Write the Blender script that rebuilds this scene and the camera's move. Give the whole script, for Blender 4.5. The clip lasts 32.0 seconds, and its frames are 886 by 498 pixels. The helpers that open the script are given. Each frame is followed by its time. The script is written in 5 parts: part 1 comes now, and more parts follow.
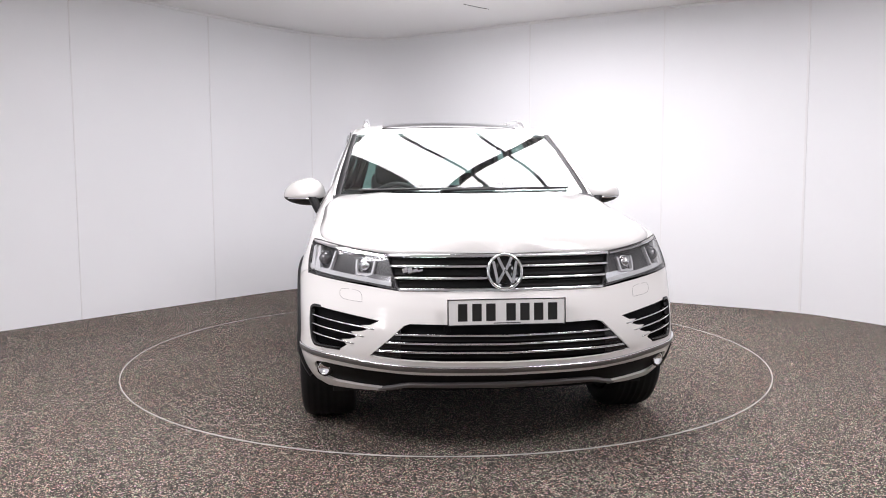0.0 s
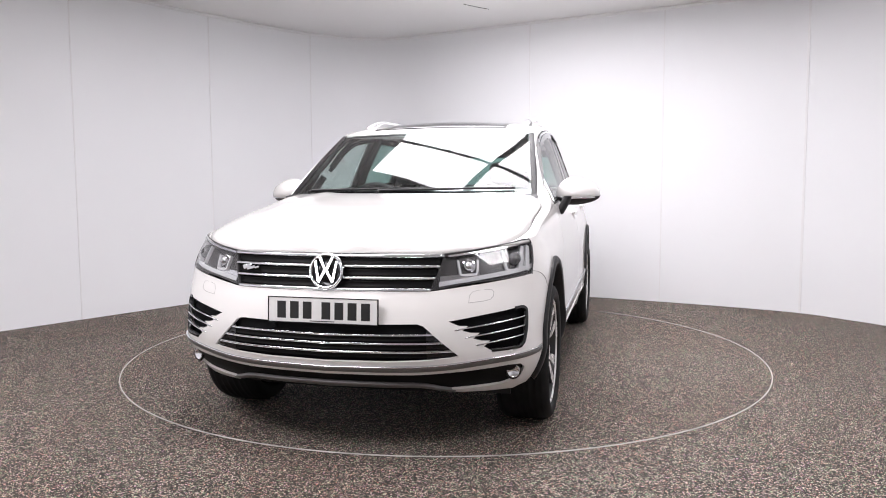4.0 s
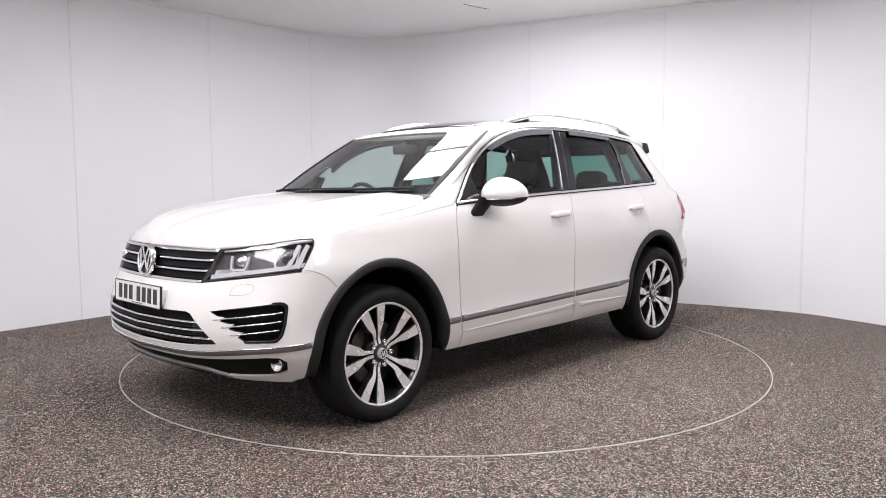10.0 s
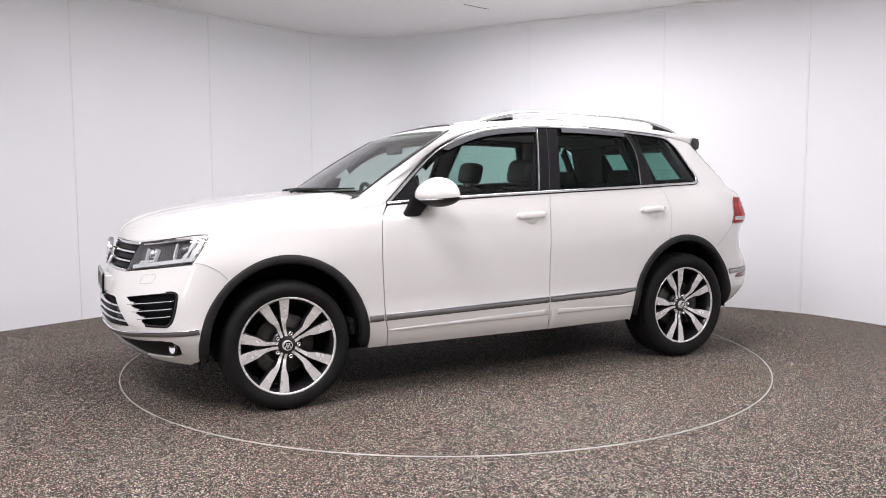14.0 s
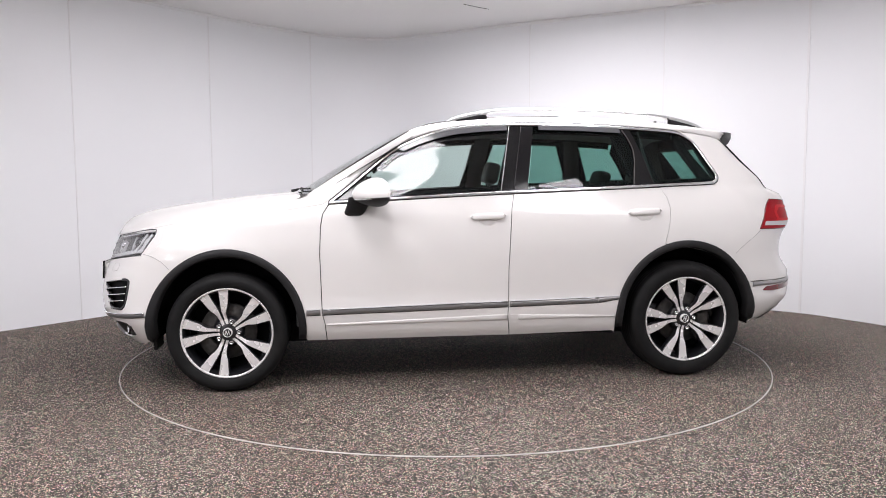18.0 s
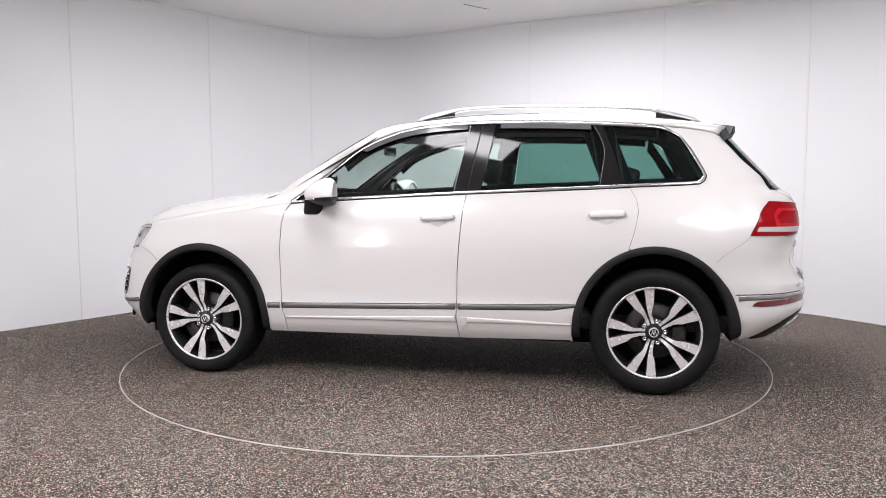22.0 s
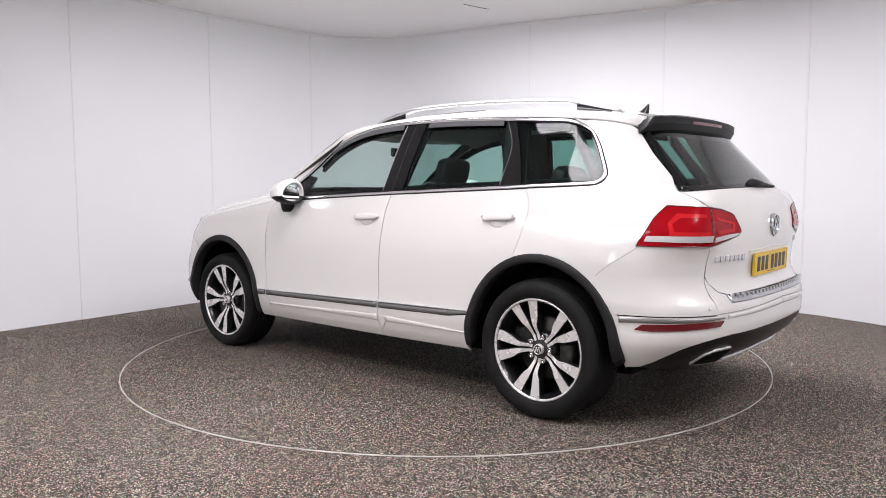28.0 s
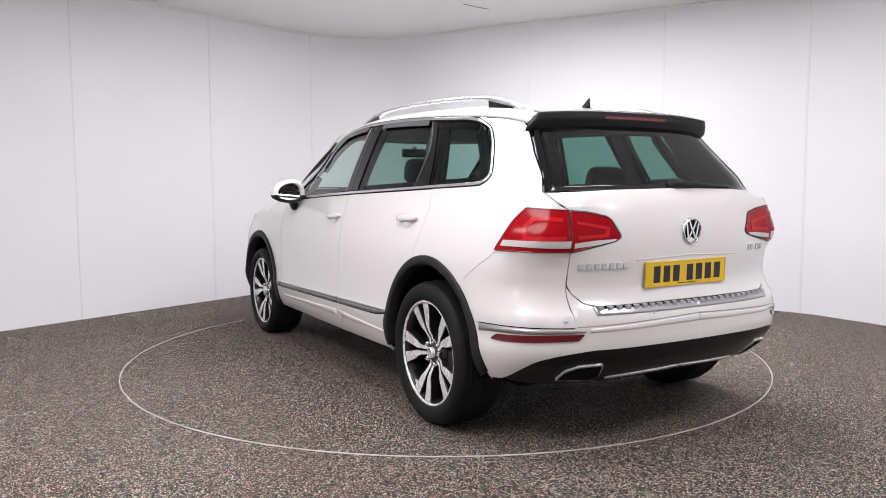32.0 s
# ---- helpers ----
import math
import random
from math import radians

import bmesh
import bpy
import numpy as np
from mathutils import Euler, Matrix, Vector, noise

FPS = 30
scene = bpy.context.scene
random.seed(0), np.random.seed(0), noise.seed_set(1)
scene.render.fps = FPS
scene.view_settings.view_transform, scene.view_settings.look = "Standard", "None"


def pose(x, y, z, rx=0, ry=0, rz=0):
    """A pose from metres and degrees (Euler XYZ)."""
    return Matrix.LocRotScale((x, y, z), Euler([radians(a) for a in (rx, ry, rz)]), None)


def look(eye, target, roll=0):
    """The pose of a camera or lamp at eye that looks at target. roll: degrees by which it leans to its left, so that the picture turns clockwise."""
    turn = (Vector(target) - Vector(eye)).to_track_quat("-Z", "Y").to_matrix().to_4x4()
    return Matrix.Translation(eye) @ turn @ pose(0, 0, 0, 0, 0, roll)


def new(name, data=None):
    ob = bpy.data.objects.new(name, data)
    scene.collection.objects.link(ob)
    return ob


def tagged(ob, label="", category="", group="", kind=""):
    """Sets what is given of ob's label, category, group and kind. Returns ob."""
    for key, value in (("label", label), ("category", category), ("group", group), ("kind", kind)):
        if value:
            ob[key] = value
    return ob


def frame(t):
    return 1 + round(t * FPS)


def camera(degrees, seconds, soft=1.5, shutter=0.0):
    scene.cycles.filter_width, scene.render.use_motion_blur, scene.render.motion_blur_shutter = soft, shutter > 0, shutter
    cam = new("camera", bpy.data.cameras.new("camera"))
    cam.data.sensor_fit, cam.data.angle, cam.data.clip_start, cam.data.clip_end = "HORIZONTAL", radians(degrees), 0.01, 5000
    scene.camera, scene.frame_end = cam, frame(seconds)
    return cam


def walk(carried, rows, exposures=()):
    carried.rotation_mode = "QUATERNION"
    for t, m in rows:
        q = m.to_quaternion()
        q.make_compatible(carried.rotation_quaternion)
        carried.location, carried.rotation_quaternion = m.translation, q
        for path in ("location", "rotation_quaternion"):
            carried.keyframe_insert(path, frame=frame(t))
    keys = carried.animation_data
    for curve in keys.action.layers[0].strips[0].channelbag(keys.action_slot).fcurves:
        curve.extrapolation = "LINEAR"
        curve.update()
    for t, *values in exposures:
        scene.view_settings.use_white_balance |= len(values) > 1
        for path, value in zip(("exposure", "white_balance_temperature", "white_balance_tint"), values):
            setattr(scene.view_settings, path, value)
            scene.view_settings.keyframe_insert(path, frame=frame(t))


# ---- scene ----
cam = camera(60.469, 32.0, soft=0.95)
EYE = (0.0, -5.635, 1.2507)
AIM = (0.0 - 0.0019 * 5.0, -5.635 + 5.0, 1.2507 - 0.08511 * 5.0)
walk(cam, [(0.0, look(EYE, AIM, -0.23)), (32.0, look(EYE, AIM, -0.23))], [(0.0, 0.40, 6350, 16), (32.0, 0.40, 6350, 16)])

# heading of the turntable at a time, degrees: a nearly even turn, a little quicker at first
def heading(t):
    s = (t - 16) / 16
    return -162.96 - (4.878 * (t - 16) - 1.25 * (s * s - 1) + 0.60 * (s ** 3 - s))


# the room's own light: white interreflection only, no sky
world = bpy.data.worlds.new("world")
world.use_nodes = True
scene.world = world
world.node_tree.nodes["Background"].inputs[0].default_value = (0.9, 0.92, 1.0, 1)
world.node_tree.nodes["Background"].inputs[1].default_value = 0.02
# ---------------------------------------------------------------- materials
def mat(name, color, rough=0.5, metal=0.0, **kw):
    m = bpy.data.materials.new(name)
    m.use_nodes = True
    b = m.node_tree.nodes["Principled BSDF"]
    b.inputs["Base Color"].default_value = (*color, 1)
    b.inputs["Roughness"].default_value = rough
    b.inputs["Metallic"].default_value = metal
    for key, value in kw.items():
        b.inputs[key.replace("_", " ")].default_value = value
    return m


def node(m, kind, **kw):
    n = m.node_tree.nodes.new(kind)
    for key, value in kw.items():
        if key == "noise_dimensions":
            n.noise_dimensions = value
        elif key == "feature":
            n.feature = value
        elif key == "blend_type":
            n.blend_type = value
        elif key == "data_type":
            n.data_type = value
        else:
            n.inputs[key.replace("_", " ")].default_value = value
    return n


def link(m, a, b):
    m.node_tree.links.new(a, b)


def coords(m, kind="Object"):
    return node(m, "ShaderNodeTexCoord").outputs[kind]


def ramp(m, fac, stops):
    r = node(m, "ShaderNodeValToRGB")
    e = r.color_ramp.elements
    while len(e) < len(stops):
        e.new(0.5)
    for el, (p, c) in zip(e, stops):
        el.position, el.color = p, (*c, 1)
    link(m, fac, r.inputs["Fac"])
    return r.outputs["Color"]


def grain(m, scale, strength, distance=0.001, kind="Object"):
    """Fine relief from noise."""
    n = node(m, "ShaderNodeTexNoise", Scale=scale, Detail=4.0)
    link(m, coords(m, kind), n.inputs["Vector"])
    b = node(m, "ShaderNodeBump", Strength=strength, Distance=distance)
    link(m, n.outputs["Fac"], b.inputs["Height"])
    link(m, b.outputs["Normal"], m.node_tree.nodes["Principled BSDF"].inputs["Normal"])
    return n


def vary(m, scale, lo, hi, socket="Base Color", detail=3.0, kind="Object"):
    """Slow variation of colour or roughness between lo and hi."""
    n = node(m, "ShaderNodeTexNoise", Scale=scale, Detail=detail)
    link(m, coords(m, kind), n.inputs["Vector"])
    out = ramp(m, n.outputs["Fac"], [(0.3, lo if socket == "Base Color" else (lo,) * 3), (0.7, hi if socket == "Base Color" else (hi,) * 3)])
    link(m, out, m.node_tree.nodes["Principled BSDF"].inputs[socket])
    return m


M = {}
M["paint"] = mat("white_car_paint", (0.76, 0.745, 0.727), 0.28, 0.0, Coat_Weight=0.9, Coat_Roughness=0.07)
vary(M["paint"], 1.3, (0.745, 0.73, 0.712), (0.775, 0.76, 0.742))
M["gap"] = mat("black_gap", (0.008, 0.008, 0.009), 0.8, Specular_IOR_Level=0.1)
M["trim"] = vary(mat("black_textured_plastic", (0.014, 0.014, 0.015), 0.55, Specular_IOR_Level=0.28), 6, (0.011, 0.011, 0.012), (0.018, 0.018, 0.019))
grain(M["trim"], 900, 0.25)
M["gloss"] = mat("gloss_black", (0.006, 0.006, 0.007), 0.10, 0.0)
M["chrome"] = vary(mat("chrome", (0.75, 0.76, 0.78), 0.08, 1.0), 5, 0.06, 0.14, "Roughness")
M["satin"] = vary(mat("satin_silver", (0.55, 0.56, 0.58), 0.32, 1.0), 8, 0.26, 0.4, "Roughness")
M["tyre"] = vary(mat("tyre_rubber", (0.010, 0.010, 0.010), 0.65, Specular_IOR_Level=0.2), 9, (0.007, 0.007, 0.0075), (0.013, 0.013, 0.013))
grain(M["tyre"], 700, 0.2)
M["alloy"] = vary(mat("machined_alloy", (0.86, 0.85, 0.84), 0.40, 0.4), 14, 0.2, 0.36, "Roughness")
M["alloy_dark"] = mat("black_alloy", (0.012, 0.012, 0.014), 0.28, 0.0, Coat_Weight=0.4)
M["disc"] = vary(mat("brake_steel", (0.06, 0.055, 0.052), 0.5, 0.6), 30, (0.04, 0.038, 0.036), (0.08, 0.075, 0.07))
M["red"] = mat("red_lens", (0.42, 0.005, 0.012), 0.12, 0.0, Specular_IOR_Level=0.16)
vary(M["red"], 3, (0.29, 0.003, 0.007), (0.38, 0.005, 0.011))
M["red_light"] = mat("red_lens_bright", (0.56, 0.016, 0.022), 0.14, 0.0, Specular_IOR_Level=0.16)
M["red_dark"] = mat("red_reflector", (0.13, 0.004, 0.008), 0.18, 0.0, Coat_Weight=0.6)
M["clear_lens"] = mat("frosted_lens", (0.60, 0.585, 0.585), 0.40, 0.0, Coat_Weight=0.15)
M["guide"] = mat("white_light_guide", (0.55, 0.55, 0.56), 0.25, 0.0, Coat_Weight=0.5)
M["lamp_silver"] = mat("lamp_reflector", (0.82, 0.82, 0.84), 0.12, 1.0)
M["lamp_grey"] = vary(mat("lamp_bezel", (0.045, 0.044, 0.046), 0.35, 0.2), 12, (0.035, 0.034, 0.036), (0.06, 0.058, 0.06))
M["plate_white"] = vary(mat("white_plate", (0.78, 0.78, 0.77), 0.35), 9, (0.74, 0.74, 0.73), (0.8, 0.8, 0.79))
M["plate_yellow"] = vary(mat("yellow_plate", (0.80, 0.52, 0.02), 0.35), 9, (0.76, 0.48, 0.015), (0.84, 0.55, 0.025))
M["ink"] = mat("black_ink", (0.012, 0.012, 0.012), 0.4)
M["leather"] = vary(mat("black_leather", (0.03, 0.03, 0.03), 0.5), 9, (0.024, 0.024, 0.025), (0.04, 0.04, 0.04))
grain(M["leather"], 300, 0.3)
M["dash"] = vary(mat("dark_dashboard", (0.06, 0.06, 0.06), 0.6), 7, (0.045, 0.045, 0.046), (0.075, 0.075, 0.074))
M["headliner"] = mat("grey_headliner", (0.35, 0.34, 0.33), 0.9)
M["visor"] = mat("smoked_acrylic", (0.10, 0.10, 0.108), 0.16, 0.0, Coat_Weight=0.4, Coat_Roughness=0.05)


def glass(name, tint, gloss=1.0):
    """A thin pane: what is behind shows through in the tint, and the surface mirrors by Fresnel."""
    m = bpy.data.materials.new(name)
    m.use_nodes = True
    t = m.node_tree
    t.nodes.remove(t.nodes["Principled BSDF"])
    clear = node(m, "ShaderNodeBsdfTransparent", Color=(*tint, 1))
    shine = node(m, "ShaderNodeBsdfGlossy", Color=(gloss, gloss, gloss, 1), Roughness=0.01)
    face = node(m, "ShaderNodeLayerWeight", Blend=0.5)
    power = node(m, "ShaderNodeMath")
    power.operation = "POWER"
    power.inputs[1].default_value = 4.0
    fres = node(m, "ShaderNodeMath")
    fres.operation = "MULTIPLY_ADD"
    fres.inputs[1].default_value, fres.inputs[2].default_value = 0.85, 0.045
    link(m, face.outputs["Facing"], power.inputs[0])
    link(m, power.outputs[0], fres.inputs[0])
    mix = node(m, "ShaderNodeMixShader")
    link(m, fres.outputs[0], mix.inputs[0])
    link(m, clear.outputs[0], mix.inputs[1])
    link(m, shine.outputs[0], mix.inputs[2])
    link(m, mix.outputs[0], t.nodes["Material Output"].inputs["Surface"])
    return m


M["glass"] = glass("green_tinted_glass", (0.76, 0.86, 0.83), 0.8)
M["glass_dark"] = glass("privacy_glass", (0.32, 0.50, 0.46), 0.6)
M["glass_rear"] = glass("rear_privacy_glass", (0.24, 0.41, 0.37))
M["glass_screen"] = glass("windscreen_glass", (0.74, 0.84, 0.82))
M["glass_roof"] = mat("dark_roof_glass", (0.015, 0.012, 0.012), 0.05, 0.0, Coat_Weight=1.0)
M["mirror"] = mat("mirror_glass", (0.85, 0.86, 0.87), 0.01, 1.0)
M["satin_dark"] = vary(mat("dark_satin_moulding", (0.20, 0.195, 0.195), 0.35, 0.8), 8, 0.28, 0.42, "Roughness")
M["recess_line"] = mat("painted_recess_shade", (0.55, 0.54, 0.53), 0.6)
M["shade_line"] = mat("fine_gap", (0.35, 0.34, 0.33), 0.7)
M["lens_dark"] = mat("projector_glass", (0.06, 0.06, 0.065), 0.04, 0.0, Coat_Weight=1.0)
M["rail"] = vary(mat("silver_rail", (0.62, 0.62, 0.63), 0.34, 0.85), 8, 0.22, 0.34, "Roughness")
M["diffuser_black"] = mat("satin_black_diffuser", (0.006, 0.006, 0.0065), 0.3, 0.0, Specular_IOR_Level=0.3)
M["satin_side"] = vary(mat("satin_side_moulding", (0.25, 0.245, 0.245), 0.35, 0.8), 8, 0.28, 0.42, "Roughness")
M["satin_mid"] = vary(mat("grey_satin_moulding", (0.36, 0.355, 0.355), 0.34, 0.85), 8, 0.28, 0.42, "Roughness")
M["letter"] = mat("pale_silver", (0.62, 0.62, 0.63), 0.25, 0.5, Coat_Weight=0.4)
M["grille_black"] = mat("grille_black", (0.004, 0.004, 0.004), 0.5, Specular_IOR_Level=0.15)
M["lens"] = glass("clear_lamp_lens", (0.93, 0.94, 0.95))

# rubber crumb floor: dark granules with pale and coloured flecks
def crumb(name):
    m = mat(name, (0.1, 0.1, 0.1), 0.85)
    co = coords(m, "Object")
    v = node(m, "ShaderNodeTexVoronoi", Scale=225.0)
    link(m, co, v.inputs["Vector"])
    sep = node(m, "ShaderNodeSeparateColor")
    link(m, v.outputs["Color"], sep.inputs[0])
    tone = ramp(m, sep.outputs[0], [(0.0, (0.006, 0.006, 0.006)), (0.48, (0.017, 0.0155, 0.0145)), (0.68, (0.068, 0.061, 0.056)), (0.84, (0.33, 0.297, 0.272)), (1.0, (0.93, 0.86, 0.80))])
    hue = node(m, "ShaderNodeMix", data_type="RGBA", blend_type="MULTIPLY")
    fleck = ramp(m, sep.outputs[1], [(0.0, (1.0, 0.36, 0.30)), (0.2, (1, 0.90, 0.84)), (0.45, (1, 1, 1)), (0.60, (0.46, 0.95, 0.56)), (0.8, (1, 0.93, 0.84)), (1.0, (0.92, 0.52, 1.0))])
    hue.inputs[0].default_value = 0.95
    link(m, tone, hue.inputs[6])
    link(m, fleck, hue.inputs[7])
    # broad traffic wear, warm
    n = node(m, "ShaderNodeTexNoise", Scale=0.9, Detail=3.0)
    link(m, co, n.inputs["Vector"])
    wear = ramp(m, n.outputs["Fac"], [(0.3, (0.93, 0.82, 0.75)), (0.5, (1.0, 0.95, 0.90)), (0.7, (1.08, 1.03, 1.0))])
    mul = node(m, "ShaderNodeMix", data_type="RGBA", blend_type="MULTIPLY")
    mul.inputs[0].default_value = 1.0
    link(m, hue.outputs[2], mul.inputs[6])
    link(m, wear, mul.inputs[7])
    link(m, mul.outputs[2], m.node_tree.nodes["Principled BSDF"].inputs["Base Color"])
    b = node(m, "ShaderNodeBump", Strength=0.5, Distance=0.002)
    link(m, v.outputs["Distance"], b.inputs["Height"])
    link(m, b.outputs["Normal"], m.node_tree.nodes["Principled BSDF"].inputs["Normal"])
    return m


M["floor"] = crumb("rubber_crumb_floor")
M["disc_floor"] = crumb("rubber_crumb_turntable")
M["wall"] = vary(mat("white_wall_panel", (0.86, 0.87, 0.89), 0.45), 0.7, (0.848, 0.858, 0.878), (0.872, 0.882, 0.902))
M["ceiling"] = vary(mat("ceiling_white", (0.89, 0.885, 0.885), 0.7), 0.6, (0.88, 0.875, 0.875), (0.90, 0.895, 0.895))
M["strip"] = mat("white_joint_strip", (0.83, 0.83, 0.84), 0.3)
M["ring"] = vary(mat("pale_metal_edge", (0.30, 0.29, 0.28), 0.5, 0.3), 5, (0.34, 0.33, 0.32), (0.60, 0.58, 0.56))
M["bar"] = mat("dark_steel_bar", (0.06, 0.06, 0.065), 0.5)
M["lightbox"] = mat("luminous_panel", (0.9, 0.9, 0.9), 0.6, Emission_Color=(1.0, 0.985, 0.97, 1), Emission_Strength=9.6)
M["lightbox_front"] = mat("luminous_front_and_fill_panel", (0.9, 0.9, 0.9), 0.6, Emission_Color=(1.0, 0.985, 0.97, 1), Emission_Strength=12.5)
M["standbox"] = mat("luminous_stand_panel", (0.9, 0.9, 0.9), 0.6, Emission_Color=(1.0, 0.985, 0.97, 1), Emission_Strength=8.0)
# ---------------------------------------------------------------- mesh helpers
def add(name, bm, material, parent=None, label=""):
    me = bpy.data.meshes.new(name)
    bm.to_mesh(me)
    bm.free()
    for m in (material if isinstance(material, (list, tuple)) else [material]):
        me.materials.append(M[m] if isinstance(m, str) else m)
    ob = new(name, me)
    if parent:
        ob.parent = parent
    if label:
        ob["label"] = label
    return ob


def part(name, bm, material, parent, label=""):
    return add(name, bm, material, parent, label)


def thing(name, label, category, group="", m=None):
    ob = new(name)
    ob.empty_display_size = 0.2
    if m is not None:
        ob.matrix_basis = m
    return tagged(ob, label, category, group)


def box(bm, lo, hi, bevel=0.0, m=None):
    r = bmesh.ops.create_cube(bm, size=1)
    vs = r["verts"]
    for v in vs:
        for i in range(3):
            v.co[i] = lo[i] + (v.co[i] + 0.5) * (hi[i] - lo[i])
    if m is not None:
        bmesh.ops.transform(bm, matrix=m, verts=vs)
    if bevel:
        es = list({e for v in vs for e in v.link_edges})
        bmesh.ops.bevel(bm, geom=es, offset=bevel, segments=2, profile=0.6, affect="EDGES")
    return bm


def grid(bm, rows, closed_u=False, closed_v=False, smooth=True):
    """A sheet of quads over rows of points."""
    vs = [[bm.verts.new(p) for p in row] for row in rows]
    n, k = len(vs), len(vs[0])
    for i in range(n if closed_v else n - 1):
        for j in range(k if closed_u else k - 1):
            a, b, c, d = vs[i][j], vs[i][(j + 1) % k], vs[(i + 1) % n][(j + 1) % k], vs[(i + 1) % n][j]
            try:
                bm.faces.new((a, b, c, d)).smooth = smooth
            except ValueError:
                pass
    return vs


def lathe(bm, prof, n=48, m=None, smooth=True):
    """Revolve (radius, height along y) about the y axis."""
    rows = []
    for r, h in prof:
        rows.append([Vector((r * math.cos(2 * math.pi * i / n), h, r * math.sin(2 * math.pi * i / n))) for i in range(n)])
    if m is not None:
        rows = [[m @ p for p in row] for row in rows]
    return grid(bm, rows, closed_u=True, smooth=smooth)


def tube(bm, pts, r, n=8, cap=True):
    """A round bar along points."""
    pts = [Vector(p) for p in pts]
    rows = []
    for i, p in enumerate(pts):
        d = (pts[min(i + 1, len(pts) - 1)] - pts[max(i - 1, 0)]).normalized()
        a = d.orthogonal().normalized() if i == 0 else (rows_a - d * rows_a.dot(d)).normalized()
        rows_a = a
        b = d.cross(a)
        rr = r[i] if isinstance(r, (list, tuple)) else r
        rows.append([p + a * rr * math.cos(2 * math.pi * k / n) + b * rr * math.sin(2 * math.pi * k / n) for k in range(n)])
    vs = grid(bm, rows, closed_u=True)
    if cap:
        bm.faces.new(vs[0])
        bm.faces.new(vs[-1])
    return bm


def spline(pts, n):
    """Catmull-Rom through points, n steps a span."""
    pts = [Vector(p) for p in pts]
    out = []
    for i in range(len(pts) - 1):
        a, b, c, d = pts[max(i - 1, 0)], pts[i], pts[i + 1], pts[min(i + 2, len(pts) - 1)]
        for k in range(n):
            t = k / n
            out.append(0.5 * ((2 * b) + (c - a) * t + (2 * a - 5 * b + 4 * c - d) * t * t + (3 * b - a - 3 * c + d) * t ** 3))
    out.append(pts[-1])
    return out


# ---------------------------------------------------------------- the room
CEIL = 3.06
HUB = (0.005, 0.047)
bm = bmesh.new()
ring_out = [bm.verts.new((9 * math.cos(a), 9 * math.sin(a) - 2.5, 0)) for a in (2 * math.pi * i / 128 for i in range(128))]
ring_in = [bm.verts.new((HUB[0] + 2.280 * math.cos(a), HUB[1] + 2.280 * math.sin(a), 0)) for a in (2 * math.pi * i / 128 for i in range(128))]
for i in range(128):
    bm.faces.new((ring_out[i], ring_out[(i + 1) % 128], ring_in[(i + 1) % 128], ring_in[i]))
floor = add("floor", bm, "floor")
tagged(floor, "dark speckled rubber crumb studio floor", "floor", kind="structure")

# wall line in plan: two straight runs, a rounded far corner, and the unseen run behind the camera
WALL = [(-3.9, 0.75), (-3.4, 1.41), (-2.5, 2.6), (-1.95, 3.3), (-1.6, 3.64), (-1.28, 3.85), (-0.95, 3.97), (-0.6, 3.96), (-0.24, 3.79), (0.1, 3.56),
        (0.5, 3.33), (0.97, 3.07), (1.6, 2.73), (2.28, 2.37), (2.9, 2.0), (3.42, 1.62), (3.69, 1.24), (3.9, 0.85),
        (4.25, -0.2), (4.4, -2.0), (4.4, -5.0), (4.1, -7.0), (3.0, -8.3), (0.0, -8.7), (-3.0, -8.3), (-4.2, -7.0), (-4.5, -5.0), (-4.5, -2.0), (-4.3, -0.1), (-3.9, 0.75)]
SEAMS = [0, 1, 2, 4, 11, 13, 15, 18, 20, 23, 26, 29]
wall = tagged(new("wall_studio"), "curved white panelled studio wall", "wall", kind="structure")
fine = spline([(x, y, 0) for x, y in WALL], 6)
for a, b in zip(SEAMS[:-1], SEAMS[1:]):
    bm = bmesh.new()
    line = fine[a * 6:b * 6 + 1]
    rows_in, rows_out = [], []
    for i, p in enumerate(line):
        d = (line[min(i + 1, len(line) - 1)] - line[max(i - 1, 0)]).normalized()
        rows_in.append(p)
        rows_out.append(p + Vector((-d.y, d.x, 0)) * 0.08)
    quad = [[p + Vector((0, 0, z)) for p in row] for row, z in ((rows_out, 0), (rows_in, 0), (rows_in, CEIL), (rows_out, CEIL))]
    grid(bm, quad, closed_v=True)
    for e in bm.edges:
        if abs(e.verts[0].co.z - e.verts[1].co.z) < 1e-5:
            e.smooth = False
    part("wall_panel", bm, "wall", wall)
for s in SEAMS[:-1]:
    p = fine[s * 6]
    d = (fine[s * 6 + 1] - fine[max(s * 6 - 1, 0)]).normalized()
    bm = bmesh.new()
    wide = 0.011 if s == 15 else 0.006
    box(bm, (-wide, -0.005, 0.0), (wide, 0.004, CEIL), 0.002, pose(p.x, p.y, 0, 0, 0, math.degrees(math.atan2(d.y, d.x))))
    part("joint_strip", bm, "strip", wall, "narrow white plastic joint strip")
bm = bmesh.new()
rows = []
for off, z in ((0.0, CEIL - 0.03), (0.012, CEIL - 0.022), (0.016, CEIL - 0.008), (0.012, CEIL)):
    row = []
    for i, p in enumerate(fine):
        d = (fine[min(i + 1, len(fine) - 1)] - fine[max(i - 1, 0)]).normalized()
        row.append(p + Vector((d.y, -d.x, 0)) * off + Vector((0, 0, z)))
    rows.append(row)
grid(bm, rows)
tagged(add("trim", bm, "strip"), "narrow white cove strip between wall and ceiling", "trim", kind="structure")
bm = bmesh.new()
f = bm.faces.new([bm.verts.new((p.x, p.y, CEIL)) for p in fine[:-1]])
